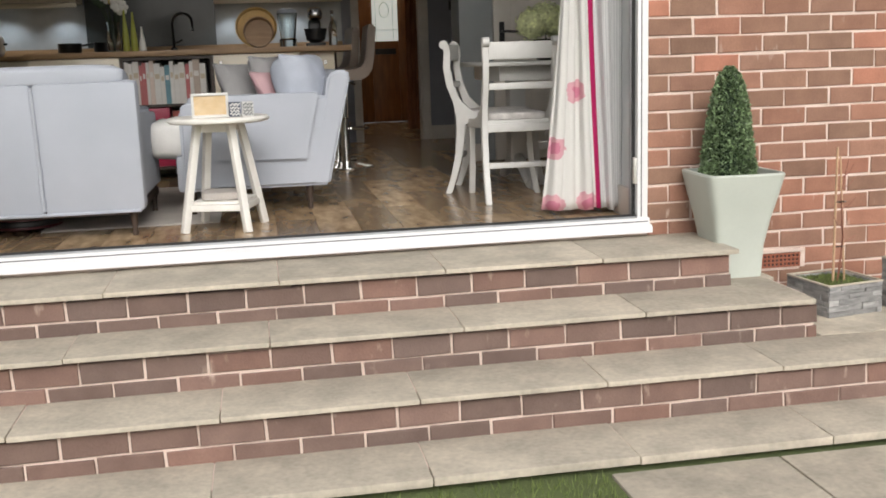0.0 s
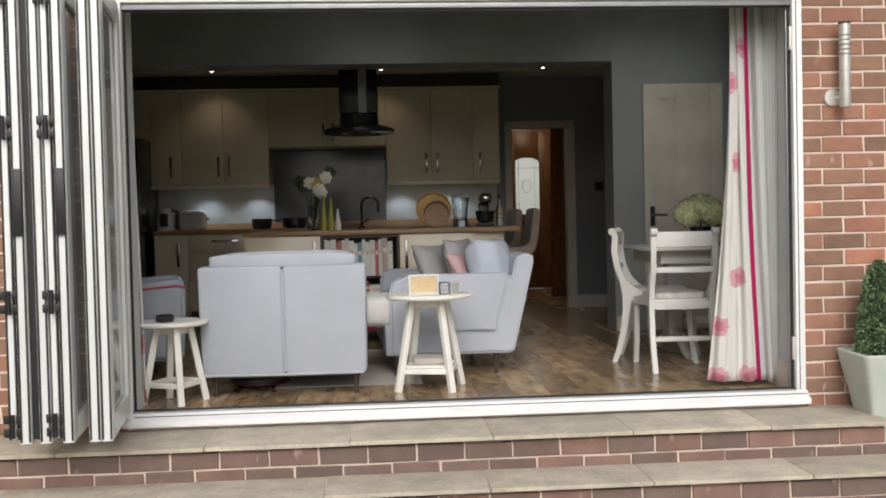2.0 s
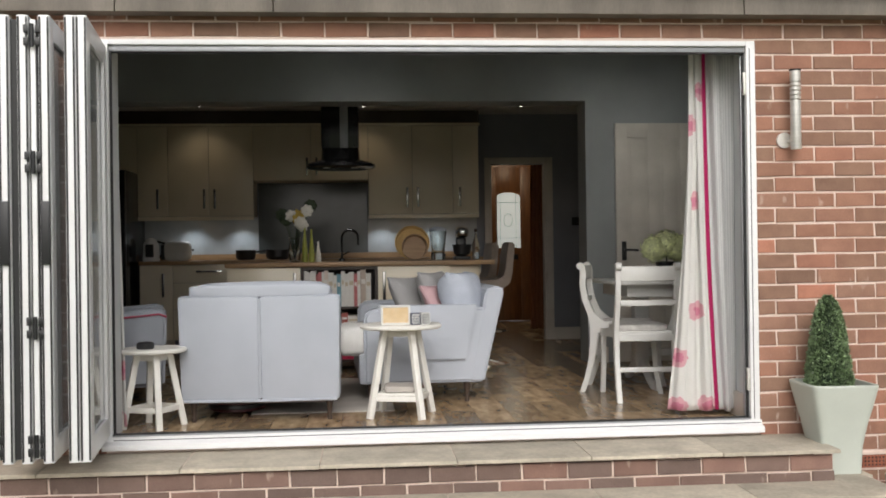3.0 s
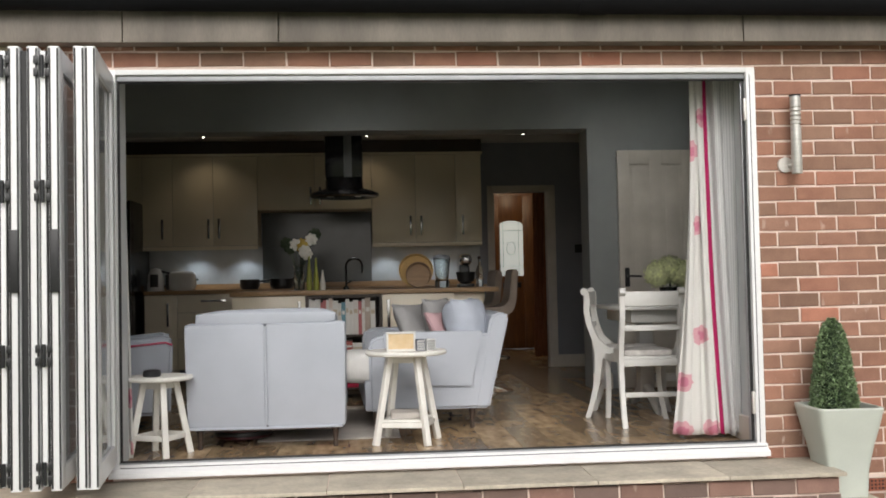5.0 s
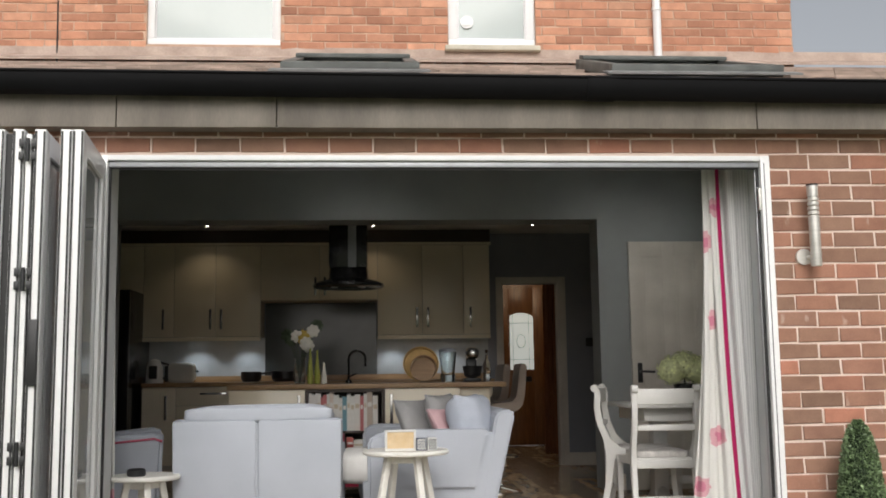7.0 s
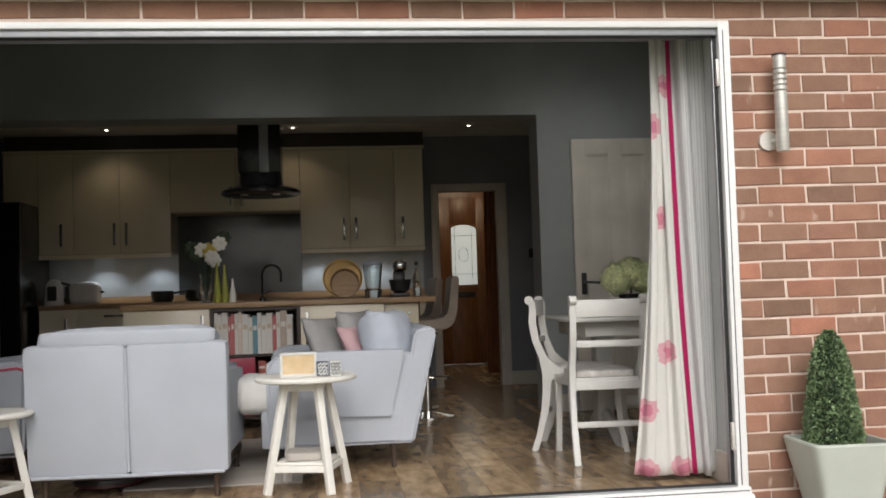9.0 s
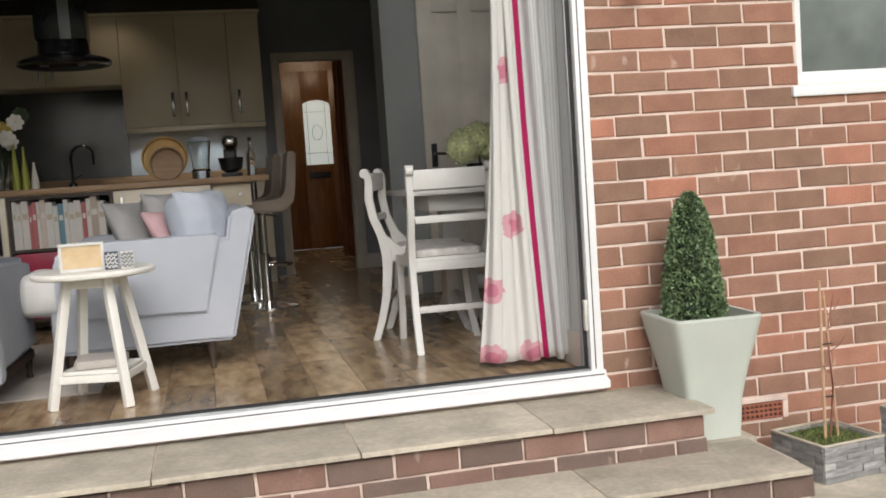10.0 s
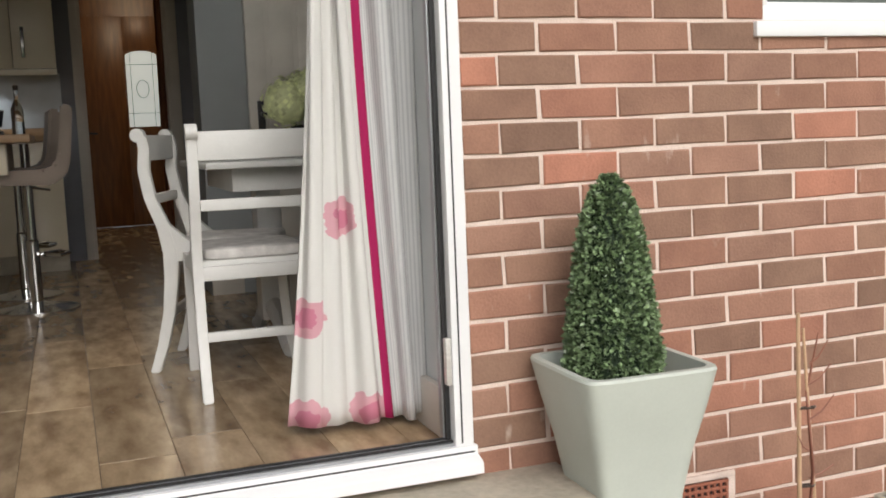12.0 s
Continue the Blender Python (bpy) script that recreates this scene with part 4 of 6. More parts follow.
WU = "cream gloss kitchen wall cabinet with chrome bow handles"
LO, HI, MID = 1.345, 2.255, 1.70
unit("wall_cabinet", WU, -4.66, -4.36, LO, HI, CY, 0.36, [(-4.66, -4.36, -4.40, 1.42, 1.62)], "wall cabinets")
unit("wall_cabinet", WU, -4.36, -4.06, LO, HI, CY, 0.36, [(-4.36, -4.06, -4.16, 1.42, 1.62)], "wall cabinets")
unit("wall_cabinet", WU, -4.06, -3.21, LO, HI, CY, 0.36, [(-4.06, -3.655, -3.70, 1.42, 1.62), (-3.655, -3.21, -3.595, 1.42, 1.62)], "wall cabinets")
unit("wall_cabinet", "short cream gloss wall cabinet above the grey splashback", -3.21, -2.05, MID, HI, CY, 0.36, [(-3.21, -2.63, -2.67, 1.75, 1.93), (-2.63, -2.05, -2.575, 1.75, 1.93)], "wall cabinets")
unit("wall_cabinet", WU, -2.05, -1.185, LO, HI, CY, 0.36, [(-2.05, -1.60, -1.655, 1.42, 1.62), (-1.60, -1.185, -1.545, 1.42, 1.62)], "wall cabinets")
unit("wall_cabinet", WU, -1.185, -0.915, LO, HI, CY, 0.36, [(-1.185, -0.915, -1.115, 1.42, 1.62)], "wall cabinets")
solid("cornice", box((-4.66, CY - 0.02, HI), (-0.9, CY + 0.3, HI + 0.025), 0.004), m_cream, "cream cornice strip on the wall cabinets", "cornice")
# Dark strip painted for the shade in the gap over the cabinets.
solid("cornice_gap_shade", box((-4.66, CY + 0.06, HI + 0.026), (-0.9, CY + 0.3, 2.418)), m_dark_wood, "dark strip painted as the shade above the wall cabinets", "infill panel")
BY = 4.78
BU = "cream gloss kitchen base cabinet under a dark oak worktop"
unit("base_cabinet", BU, -4.30, -3.98, 0, 0.86, BY, 0.6, [(-4.30, -3.98, -4.07, 0.55, 0.78)], "base cabinets", 0.12)
unit("base_cabinet", BU, -3.38, -2.78, 0, 0.86, BY, 0.6, [(-3.38, -2.78, -2.84, 0.55, 0.78)], "base cabinets", 0.12)
unit("base_cabinet", BU, -2.78, -1.85, 0, 0.86, BY, 0.6, [(-2.78, -2.32, -2.37, 0.55, 0.78), (-2.32, -1.85, -2.27, 0.55, 0.78)], "base cabinets", 0.12)
unit("base_cabinet", BU, -1.85, -0.93, 0, 0.86, BY, 0.6, [(-1.85, -1.4, -1.45, 0.55, 0.78), (-1.4, -0.93, -1.35, 0.55, 0.78)], "base cabinets", 0.12)
dr = thing("drawer_unit", "cream gloss drawer unit with chrome handles", "cabinet", "base cabinets")
part("body", box((-3.979, BY + 0.02, 0.12), (-3.381, BY + 0.6, 0.86)), m_cream_dark, dr)
for a, b in ((0.124, 0.42), (0.424, 0.68), (0.684, 0.856)):
    d = part("drawer_front", box((-3.978, BY, a), (-3.382, BY + 0.019, b), 0.003), m_cream, dr)
    part("handle", box((-3.75, BY - 0.03, b - 0.07), (-3.5, BY - 0.016, b - 0.052), 0.004), m_chrome, d, "flat chrome bow handle")
    for hx in (-3.73, -3.52):
        part("handle_post", rod((hx, BY - 0.018, b - 0.061), (hx, BY, b - 0.061), 0.006), m_chrome, d)
solid("worktop_back", box((-4.30, BY - 0.03, 0.862), (-0.90, BACK - 0.002, 0.90), 0.004), m_oak, "dark oak worktop along the back wall", "worktop")
solid("upstand", box((-4.30, BACK - 0.022, 0.902), (-0.90, BACK - 0.003, 0.96), 0.003), m_oak, "oak upstand behind the worktop", "upstand")
solid("splashback_glass", box((-3.2, BACK - 0.012, 0.962), (-2.06, BACK - 0.003, MID - 0.003)), m_splash, "plain grey glass splashback behind the worktop", "splashback")
solid("splashback_pale", box((-4.66, BACK - 0.009, 0.962), (-3.203, BACK - 0.003, LO - 0.003)), m_tile_white, "pale grey splashback panel", "splashback")
solid("splashback_pale", box((-2.057, BACK - 0.009, 0.962), (-0.9, BACK - 0.003, LO - 0.003)), m_tile_white, "pale grey splashback panel", "splashback")
fg = thing("fridge", "tall black enamel fridge freezer with long bar handles", "fridge", at=(-4.72, 4.5, 0))
part("body", box((-0.36, 0.03, 0.03), (0.36, 0.85, 1.78), 0.008), m_fridge, fg)
for a, b, h in ((-0.36, -0.004, -0.04), (0.004, 0.36, 0.04)):
    d = part("door", box((a, -0.03, 0.06), (b, 0.026, 1.775), 0.01), m_fridge, fg)
    part("handle", add_rod(add_rod(rod((h, -0.075, 0.6), (h, -0.075, 1.45), 0.012), (h, -0.075, 0.65), (h, -0.03, 0.65), 0.008), (h, -0.075, 1.4), (h, -0.03, 1.4), 0.008), m_chrome, d, "chrome bar handle")
for sx in (-0.3, 0.3):
    part("foot", rod((sx, 0.1, 0), (sx, 0.1, 0.03), 0.02), m_black, fg)

hd = thing("cooker_hood", "black glass island cooker hood hung from the beam", "cooker hood", at=(-2.305, 3.62, 1.70))
part("canopy", lathe([(0.29, 0.0), (0.305, 0.008), (0.305, 0.03), (0.28, 0.045), (0.17, 0.075), (0.165, 0.16)], 40), m_dark_steel, hd)
part("flue", box((-0.165, -0.15, 0.16), (0.165, 0.15, 0.72), 0.03), m_dark_steel, hd)
# Grey strip painted as the reflection running down the black flue.
part("flue_reflection", box((0.0, -0.156, 0.165), (0.07, -0.15, 0.715), 0.002), m_lead, hd, "grey strip painted as a reflection on the flue")
for a in (-0.12, 0.12):
    part("hood_light", lathe([(0.03, 0), (0.03, 0.004)], 16, (a, -0.1, -0.004)), m_white_wood, hd)

IY0, IY1, IT = 2.80, 3.55, 0.885
ISL = "cream gloss island unit under an oak worktop"
unit("island_cabinet", ISL + ", handle near the books", -3.20, -2.62, 0, IT - 0.04, IY0, 0.72, [(-3.20, -2.62, -2.665, 0.50, 0.80)], "island units", 0.12)
unit("island_cabinet", ISL + " beside the bookcase", -2.005, -1.42, 0, IT - 0.04, IY0, 0.72, [(-2.005, -1.42, -1.955, 0.50, 0.80)], "island units", 0.12)
bc = thing("island_bookcase", "dark timber bookcase built into the island", "bookcase")
part("back", box((-2.618, IY1 - 0.32, 0.1), (-2.007, IY1 - 0.3, IT - 0.042)), m_dark_wood, bc)
for a in (-2.618, -2.027):
    part("side", box((a, IY0 + 0.01, 0.0), (a + 0.02, IY1 - 0.32, IT - 0.042)), m_dark_wood, bc)
for z in (0.10, 0.335, 0.525):
    part("shelf", box((-2.598, IY0 + 0.012, z - 0.018), (-2.027, IY1 - 0.32, z)), m_dark_wood, bc)
part("top", box((-2.598, IY0 + 0.012, IT - 0.062), (-2.027, IY1 - 0.32, IT - 0.042)), m_dark_wood, bc)
du = thing("island_end_cabinet", "narrow cream drawer at the end of the island", "cabinet", "island units")
part("drawer_box", box((-1.418, IY0 + 0.12, IT - 0.19), (-1.17, IY1, IT - 0.042)), m_cream_dark, du)
part("drawer_front", box((-1.414, IY0 + 0.10, IT - 0.19), (-1.174, IY0 + 0.119, IT - 0.045), 0.003), m_cream, du)
part("knob", rod((-1.24, IY0 + 0.075, IT - 0.115), (-1.24, IY0 + 0.1, IT - 0.115), 0.014), m_chrome, du)
part("end_panel", box((-1.419, IY0 + 0.02, 0.0), (-1.40, IY1, IT - 0.191), 0.002), m_cream, du)
part("support_post", rod((-1.12, IY1 + 0.15, 0.0), (-1.12, IY1 + 0.15, IT - 0.04), 0.025), m_chrome, du)
part("core", box((-3.2, IY1 - 0.29, 0.0), (-1.421, IY1, IT - 0.041)), m_cream_dark, du)
solid("island_worktop", box((-3.215, IY0 - 0.02, IT - 0.038), (-1.06, IY1 + 0.25, IT), 0.005), m_oak, "light oak worktop of the island", "worktop")

cols = [(0.82, 0.70, 0.62), (0.6, 0.2, 0.2), (0.85, 0.82, 0.78), (0.20, 0.38, 0.46), (0.68, 0.58, 0.44), (0.86, 0.84, 0.80), (0.62, 0.38, 0.30), (0.6, 0.5, 0.42), (0.12, 0.12, 0.13), (0.62, 0.58, 0.5), (0.45, 0.12, 0.1)]
m_books = [M("book cloth", c, 0.7, fine=0.04) for c in cols]
m_paper = M("page paper", (0.68, 0.64, 0.55), 0.9)


def book(x, y, z, w, d, h, mat, lean=0.0):
    root = thing("book", "upright book in the island bookcase", "book", "books in the bookcase", at=(x, y, z))
    root.rotation_euler = (0, radians(lean), 0)
    part("cover", add_box(add_box(box((0, 0, 0), (w, 0.004, h), 0.001), (0, 0.004, 0), (0.003, d, h)), (w - 0.003, 0.004, 0), (w, d, h)), mat, root)
    part("pages", box((0.003, 0.004, 0.003), (w - 0.003, d - 0.004, h - 0.004)), m_paper, root)
    part("title_band", box((0.005, -0.0012, h * 0.62), (w - 0.005, 0.0, h * 0.74)), m_books[2] if mat not in (m_books[2], m_books[5]) else m_books[4], root)


x, i = -2.592, 0
while x < -2.06:
    w = r.uniform(0.018, 0.042)
    if x + w > -2.035:
        break
    book(x, IY0 + r.uniform(0.012, 0.025), 0.525, w, r.uniform(0.16, 0.2), r.uniform(0.25, 0.295), m_books[r.choice((0, 5, 2, 3, 2, 1, 5, 3, 7, 0, 6)) if x < -2.09 else 10])
    x += w + 0.001
x = -2.3
for w, h, k in ((0.05, 0.14, 10), (0.09, 0.12, 2), (0.07, 0.13, 5), (0.05, 0.15, 2)):
    book(x, IY0 + 0.03, 0.335, w, 0.18, h, m_books[k])
    x += w + 0.001
solid("storage_box", box((-2.59, IY0 + 0.02, 0.336), (-2.32, IY0 + 0.22, 0.5), 0.006), m_red, "crimson storage box on a bookcase shelf", "box")
solid("storage_box", box((-2.58, IY0 + 0.02, 0.101), (-2.06, IY0 + 0.22, 0.28), 0.006), m_red, "wide crimson storage box on the bottom bookcase shelf", "box")

# things on the island and worktop
va = thing("flower_vase", "clear glass vase of white and yellow flowers on the island", "vase", at=(-2.69, 3.2, IT))
part("vase", lathe([(0.035, 0), (0.045, 0.01), (0.05, 0.09), (0.038, 0.18), (0.05, 0.21), (0.046, 0.21), (0.034, 0.18), (0.044, 0.09), (0.03, 0.015)], 24), m_window_glass, va)
for i in range(9):
    a, h, q = r.uniform(0, 6.28), r.uniform(0.30, 0.50), r.uniform(0.02, 0.14)
    tip = (q * math.cos(a), q * math.sin(a), h)
    part("stem", tube([(0, 0, 0.01), (tip[0] * 0.3, tip[1] * 0.3, 0.2), tip], 0.004, 6), m_stem, va)
    bm = bmesh.new()
    for k in range(7):
        b2 = 6.28 * k / 7
        add_cushion(bm, (tip[0] + 0.028 * math.cos(b2), tip[1] - 0.01, tip[2] + 0.028 * math.sin(b2)), (0.055, 0.014, 0.04), 0.9, 6, Matrix.Rotation(-b2, 3, "Y"))
    part("flower", bm, m_petal if i < 4 else (m_petal_y if i < 6 else m_stem), va)
for i, (x, h) in enumerate(((-2.60, 0.30), (-2.545, 0.27), (-2.49, 0.17))):
    bt = thing("tall_bottle", "slim green glass bottle on the island", "bottle", "slim bottles", at=(x, 3.12, IT))
    part("bottle", lathe([(0.02, 0), (0.024, 0.005), (0.022, h * 0.35), (0.009, h * 0.8), (0.007, h), (0.004, h)], 16), m_green_glass if i < 2 else m_cream_wood, bt)
tp = thing("kitchen_tap", "black swan neck kitchen tap on the worktop", "tap", at=(-2.30, 3.42, IT))
part("spout", tube([(0, 0, 0), (0, 0, 0.2)] + [(0.07 - 0.07 * math.cos(math.pi * k / 8), 0, 0.2 + 0.07 * math.sin(math.pi * k / 8)) for k in range(1, 9)] + [(0.14, 0, 0.14)], 0.011), m_dark_steel, tp)
part("base", lathe([(0.028, 0), (0.026, 0.02), (0.014, 0.03)], 16), m_dark_steel, tp)
part("lever", rod((0, 0, 0.05), (0.06, 0.02, 0.08), 0.006), m_dark_steel, tp)
bk = thing("wicker_tray", "round woven straw trays propped on the island", "tray", at=(-1.70, 3.3, IT))
tilt = Matrix.Translation((0, 0.02, 0.145)) @ Matrix.Rotation(radians(75), 4, "X")
bm = lathe([(0.10, -0.004), (0.14, 0.0), (0.15, 0.03), (0.143, 0.03), (0.135, 0.006), (0.1, 0.004)], 36)
bmesh.ops.transform(bm, matrix=tilt, verts=bm.verts[:])
part("rim", bm, m_basket, bk)
bm = lathe([(0.02, -0.002), (0.139, 0.0), (0.139, 0.004), (0.02, 0.003)], 36)
bmesh.ops.transform(bm, matrix=tilt, verts=bm.verts[:])
part("woven_base", bm, m_basket, bk)
bm = lathe([(0.07, 0), (0.105, 0.0), (0.11, 0.05), (0.104, 0.05), (0.098, 0.006), (0.07, 0.006)], 32)
bmesh.ops.transform(bm, matrix=Matrix.Translation((0.015, -0.075, 0.106)) @ Matrix.Rotation(radians(78), 4, "X"), verts=bm.verts[:])
part("inner_basket", bm, m_oak, bk)
mx = thing("stand_mixer", "black and chrome stand mixer on the island", "mixer", at=(-1.27, 3.35, IT))
part("base", box((-0.07, -0.09, 0), (0.07, 0.1, 0.03), 0.012), m_black, mx)
part("column", box((-0.045, 0.04, 0.03), (0.045, 0.1, 0.2), 0.02), m_black, mx)
part("head", cushion((0, -0.01, 0.235), (0.11, 0.24, 0.1), 0.7), m_chrome, mx)
part("bowl", lathe([(0.03, 0.03), (0.07, 0.05), (0.085, 0.13), (0.08, 0.13), (0.065, 0.055)], 24, (0, -0.03, 0)), m_black, mx)
jr = thing("glass_jug", "clear plastic blender jug beside the mixer", "jug", at=(-1.47, 3.4, IT))
part("jug", lathe([(0.06, 0.0), (0.065, 0.06), (0.055, 0.065), (0.075, 0.25), (0.07, 0.25), (0.05, 0.07)], 24), m_window_glass, jr)
part("lid", lathe([(0.076, 0.25), (0.07, 0.27), (0.03, 0.285)], 24), m_blue, jr)
bo = thing("oil_bottle", "clear glass oil bottle on the island", "bottle", at=(-1.13, 3.5, IT))
part("bottle", lathe([(0.03, 0), (0.033, 0.01), (0.032, 0.14), (0.012, 0.19), (0.011, 0.24)], 16), m_window_glass, bo)
part("stopper", lathe([(0.013, 0.24), (0.015, 0.265), (0.005, 0.27)], 12), m_dark_wood, bo)
ke = thing("kettle", "white and black kettle on the worktop", "kettle", at=(-4.24, 5.05, 0.90))
part("body", lathe([(0.08, 0), (0.085, 0.02), (0.075, 0.17), (0.05, 0.22), (0.01, 0.235)], 24), m_upvc, ke)
part("window", box((-0.04, -0.088, 0.04), (0.04, -0.07, 0.17), 0.01), m_black, ke)
part("handle", tube([(0.06, 0, 0.2), (0.13, 0, 0.18), (0.14, 0, 0.09), (0.08, 0, 0.04)], 0.012), m_black, ke)
to = thing("toaster", "rounded white toaster on the worktop", "toaster", at=(-3.98, 5.08, 0.90))
part("body", cushion((0, 0, 0.1), (0.27, 0.17, 0.2), 0.5), m_white_wood, to)
part("side_cap", box((-0.16, -0.07, 0.01), (-0.12, 0.07, 0.17), 0.015), m_black, to)
part("lever", box((0.12, -0.02, 0.1), (0.16, 0.02, 0.12), 0.005), m_black, to)
for x, w in ((-3.3, 0.2), (-2.98, 0.24)):
    pn = thing("cooking_pan", "dark metal saucepan standing on the worktop", "pan", "pans", at=(x, 5.05, 0.90))
    part("pan", lathe([(w * 0.4, 0), (w * 0.5, 0.03), (w * 0.5, 0.1), (w * 0.47, 0.1), (w * 0.46, 0.02)], 24), m_black, pn)
    part("handle", rod((w * 0.5, 0, 0.08), (w * 0.5 + 0.14, -0.03, 0.1), 0.01), m_black, pn)
for i, x in enumerate((-3.86, -3.36, -1.9, -1.36)):
    cl = thing("cabinet_downlight", "small white lamp under a wall cabinet", "lamp", "under-cabinet lamps", at=(x, 5.22, LO))
    part("housing", lathe([(0.035, -0.012), (0.035, -0.001)], 20), m_steel, cl)
    part("lens", lathe([(0.025, -0.014), (0.025, -0.0125)], 16), glow("cool led lens", (0.9, 0.96, 1.0), 6.0), cl)
    q = lamp("cabinet_lamp", "SPOT", (x, 5.22, LO - 0.03), 4.6, (0.86, 0.94, 1.0), 0.02, 120)
for a, b in ((-4.66, -3.21), (-2.05, -0.915)):
    solid("light_pelmet", box((a, CY + 0.001, LO - 0.04), (b, CY + 0.02, LO - 0.001), 0.003), m_cream, "cream light pelmet under the wall cabinets", "pelmet")
# Added fill: an out-of-view fitting and lamp that brighten the hall.
hl = thing("hall_fill_light", "unseen round ceiling light added to brighten the hall", "ceiling light", at=(-0.1, 7.2, 2.45))
part("base", lathe([(0.12, -0.02), (0.12, 0.0)], 28), m_steel, hl)
part("diffuser", lathe([(0.03, -0.075), (0.09, -0.06), (0.112, -0.021)], 28), glow("lit opal glass", (1.0, 0.85, 0.6), 2.0), hl)
q = lamp("hall_fill_lamp", "POINT", (-0.1, 7.2, 2.3), 12.0, (1.0, 0.80, 0.55), 0.08)
for x, y in ((-3.70, 4.74), (-2.09, 4.74), (-0.51, 4.74)):
    dl = thing("ceiling_downlight", "small recessed kitchen downlight, lit", "downlight", "ceiling downlights", at=(x, y, 2.418))
    part("bezel", lathe([(0.045, -0.006), (0.045, 0.0)], 24), m_steel, dl)
    part("lens", lathe([(0.014, -0.009), (0.014, -0.0065)], 16), glow("warm lamp lens", (1.0, 0.93, 0.8), 8.0), dl)
    q = lamp("downlight_lamp", "SPOT", (x, y, 2.40), 2.2, (1.0, 0.80, 0.56), 0.05, 120)


def bar_stool(x, y, turn):
    root = thing("bar_stool", "brown leatherette bar stool on a chrome column", "bar stool", "bar stools at the island", at=(x, y, 0), turn=turn)
    part("base", lathe([(0.2, 0), (0.2, 0.008), (0.12, 0.02), (0.035, 0.04)], 32), m_chrome, root)
    part("column", lathe([(0.03, 0.035), (0.03, 0.35), (0.022, 0.36), (0.022, 0.62)], 20), m_chrome, root)
    part("footrest", tube([(0.03, 0, 0.28), (0.13, -0.11, 0.28), (0.17, 0, 0.28), (0.13, 0.11, 0.28), (0.03, 0, 0.28)], 0.011), m_chrome, root)
    prof = [(-0.25, 0.645), (0.12, 0.635), (0.19, 0.68), (0.215, 0.76), (0.24, 1.02), (0.185, 1.03), (0.155, 0.79), (0.135, 0.735), (0.08, 0.715), (-0.25, 0.71)]
    bm = bmesh.new()
    lo = [bm.verts.new((a, -0.2, b)) for a, b in prof]
    hi = [bm.verts.new((a, 0.2, b)) for a, b in prof]
    for i in range(len(prof)):
        bm.faces.new((lo[i], lo[(i + 1) % len(prof)], hi[(i + 1) % len(prof)], hi[i]))
    bm.faces.new(lo[::-1])
    bm.faces.new(hi)
    bmesh.ops.recalc_face_normals(bm, faces=bm.faces[:])
    bmesh.ops.bevel(bm, geom=bm.edges[:], offset=0.012, segments=2, affect="EDGES")
    part("seat_shell", bm, m_leather, root)
    part("gas_lever", rod((0.02, 0.02, 0.62), (0.1, 0.12, 0.6), 0.006), m_chrome, root)


bar_stool(-1.10, 3.18, 0)
bar_stool(-1.17, 3.72, 4)
tagged(part("wall_switch", box((0.13, BACK - 0.012, 1.22), (0.22, BACK - 0.002, 1.31), 0.003), m_black), "black wall switch plate", "switch")

# hall curtain
def drape(name, label, top, bottom, z1, z0, waves, amp, material, n=80, rows=24, flare=None):
    """Cloth hung in folds from the top line to the hem line."""
    bm = bmesh.new()
    uv = bm.loops.layers.uv.new("cloth")
    grid = []
    def along(pts, u):
        u *= len(pts) - 1
        k = min(int(u), len(pts) - 2)
        return Vector(pts[k]).lerp(Vector(pts[k + 1]), u - k)
    for j in range(rows + 1):
        v = j / rows
        row = []
        for i in range(n + 1):
            u = i / n
            a, b = along(top, u), along(bottom, u)
            q = v ** (flare or 1.0)
            p = a.lerp(b, q)
            d = (along(top, min(1, u + 0.02)) - along(top, max(0, u - 0.02))).lerp(along(bottom, min(1, u + 0.02)) - along(bottom, max(0, u - 0.02)), q)
            nrm = Vector((-d.y, d.x)).normalized()
            s = amp * (1 - 0.55 * v) * math.sin(2 * math.pi * waves * u + 0.8 * v * math.sin(5 * u)) + 0.02 * v * noise.noise((u * 5, v * 2, 3.3))
            z = z1 + (z0 - z1) * v
            if j == rows:
                z += 0.012 * noise.noise((u * 8, 0, 0))
            row.append(bm.verts.new((p.x + nrm.x * s, p.y + nrm.y * s, z)))
        grid.append(row)
    for j in range(rows):
        for i in range(n):
            f = bm.faces.new((grid[j][i], grid[j + 1][i], grid[j + 1][i + 1], grid[j][i + 1]))
            for lp, (a, b) in zip(f.loops, ((i, j), (i, j + 1), (i + 1, j + 1), (i + 1, j))):
                lp[uv].uv = (a / n, b / rows)
    ob = part(name, bm, material)
    so = ob.modifiers.new("thickness", "SOLIDIFY")
    so.thickness = 0.004
    return tagged(ob, label, "curtain")


drape("hall_curtain", "brown door curtain hanging in the hall", [(-0.12, 6.5), (0.08, 6.5)], [(-0.14, 6.5), (0.06, 6.5)], 2.25, 0.03, 4, 0.03, m_brown_cloth, 48, 10)


# ---- seating ----
def turned_leg(root, x, y, h, r0=0.022, name="leg"):
    part(name, lathe([(0.012, 0), (0.016, 0.015), (0.011, 0.03), (r0 * 0.75, h * 0.55), (r0, h * 0.8), (r0 * 0.9, h + 0.005)], 14, (x, y, 0)), m_dark_wood, root, "dark turned wooden leg")


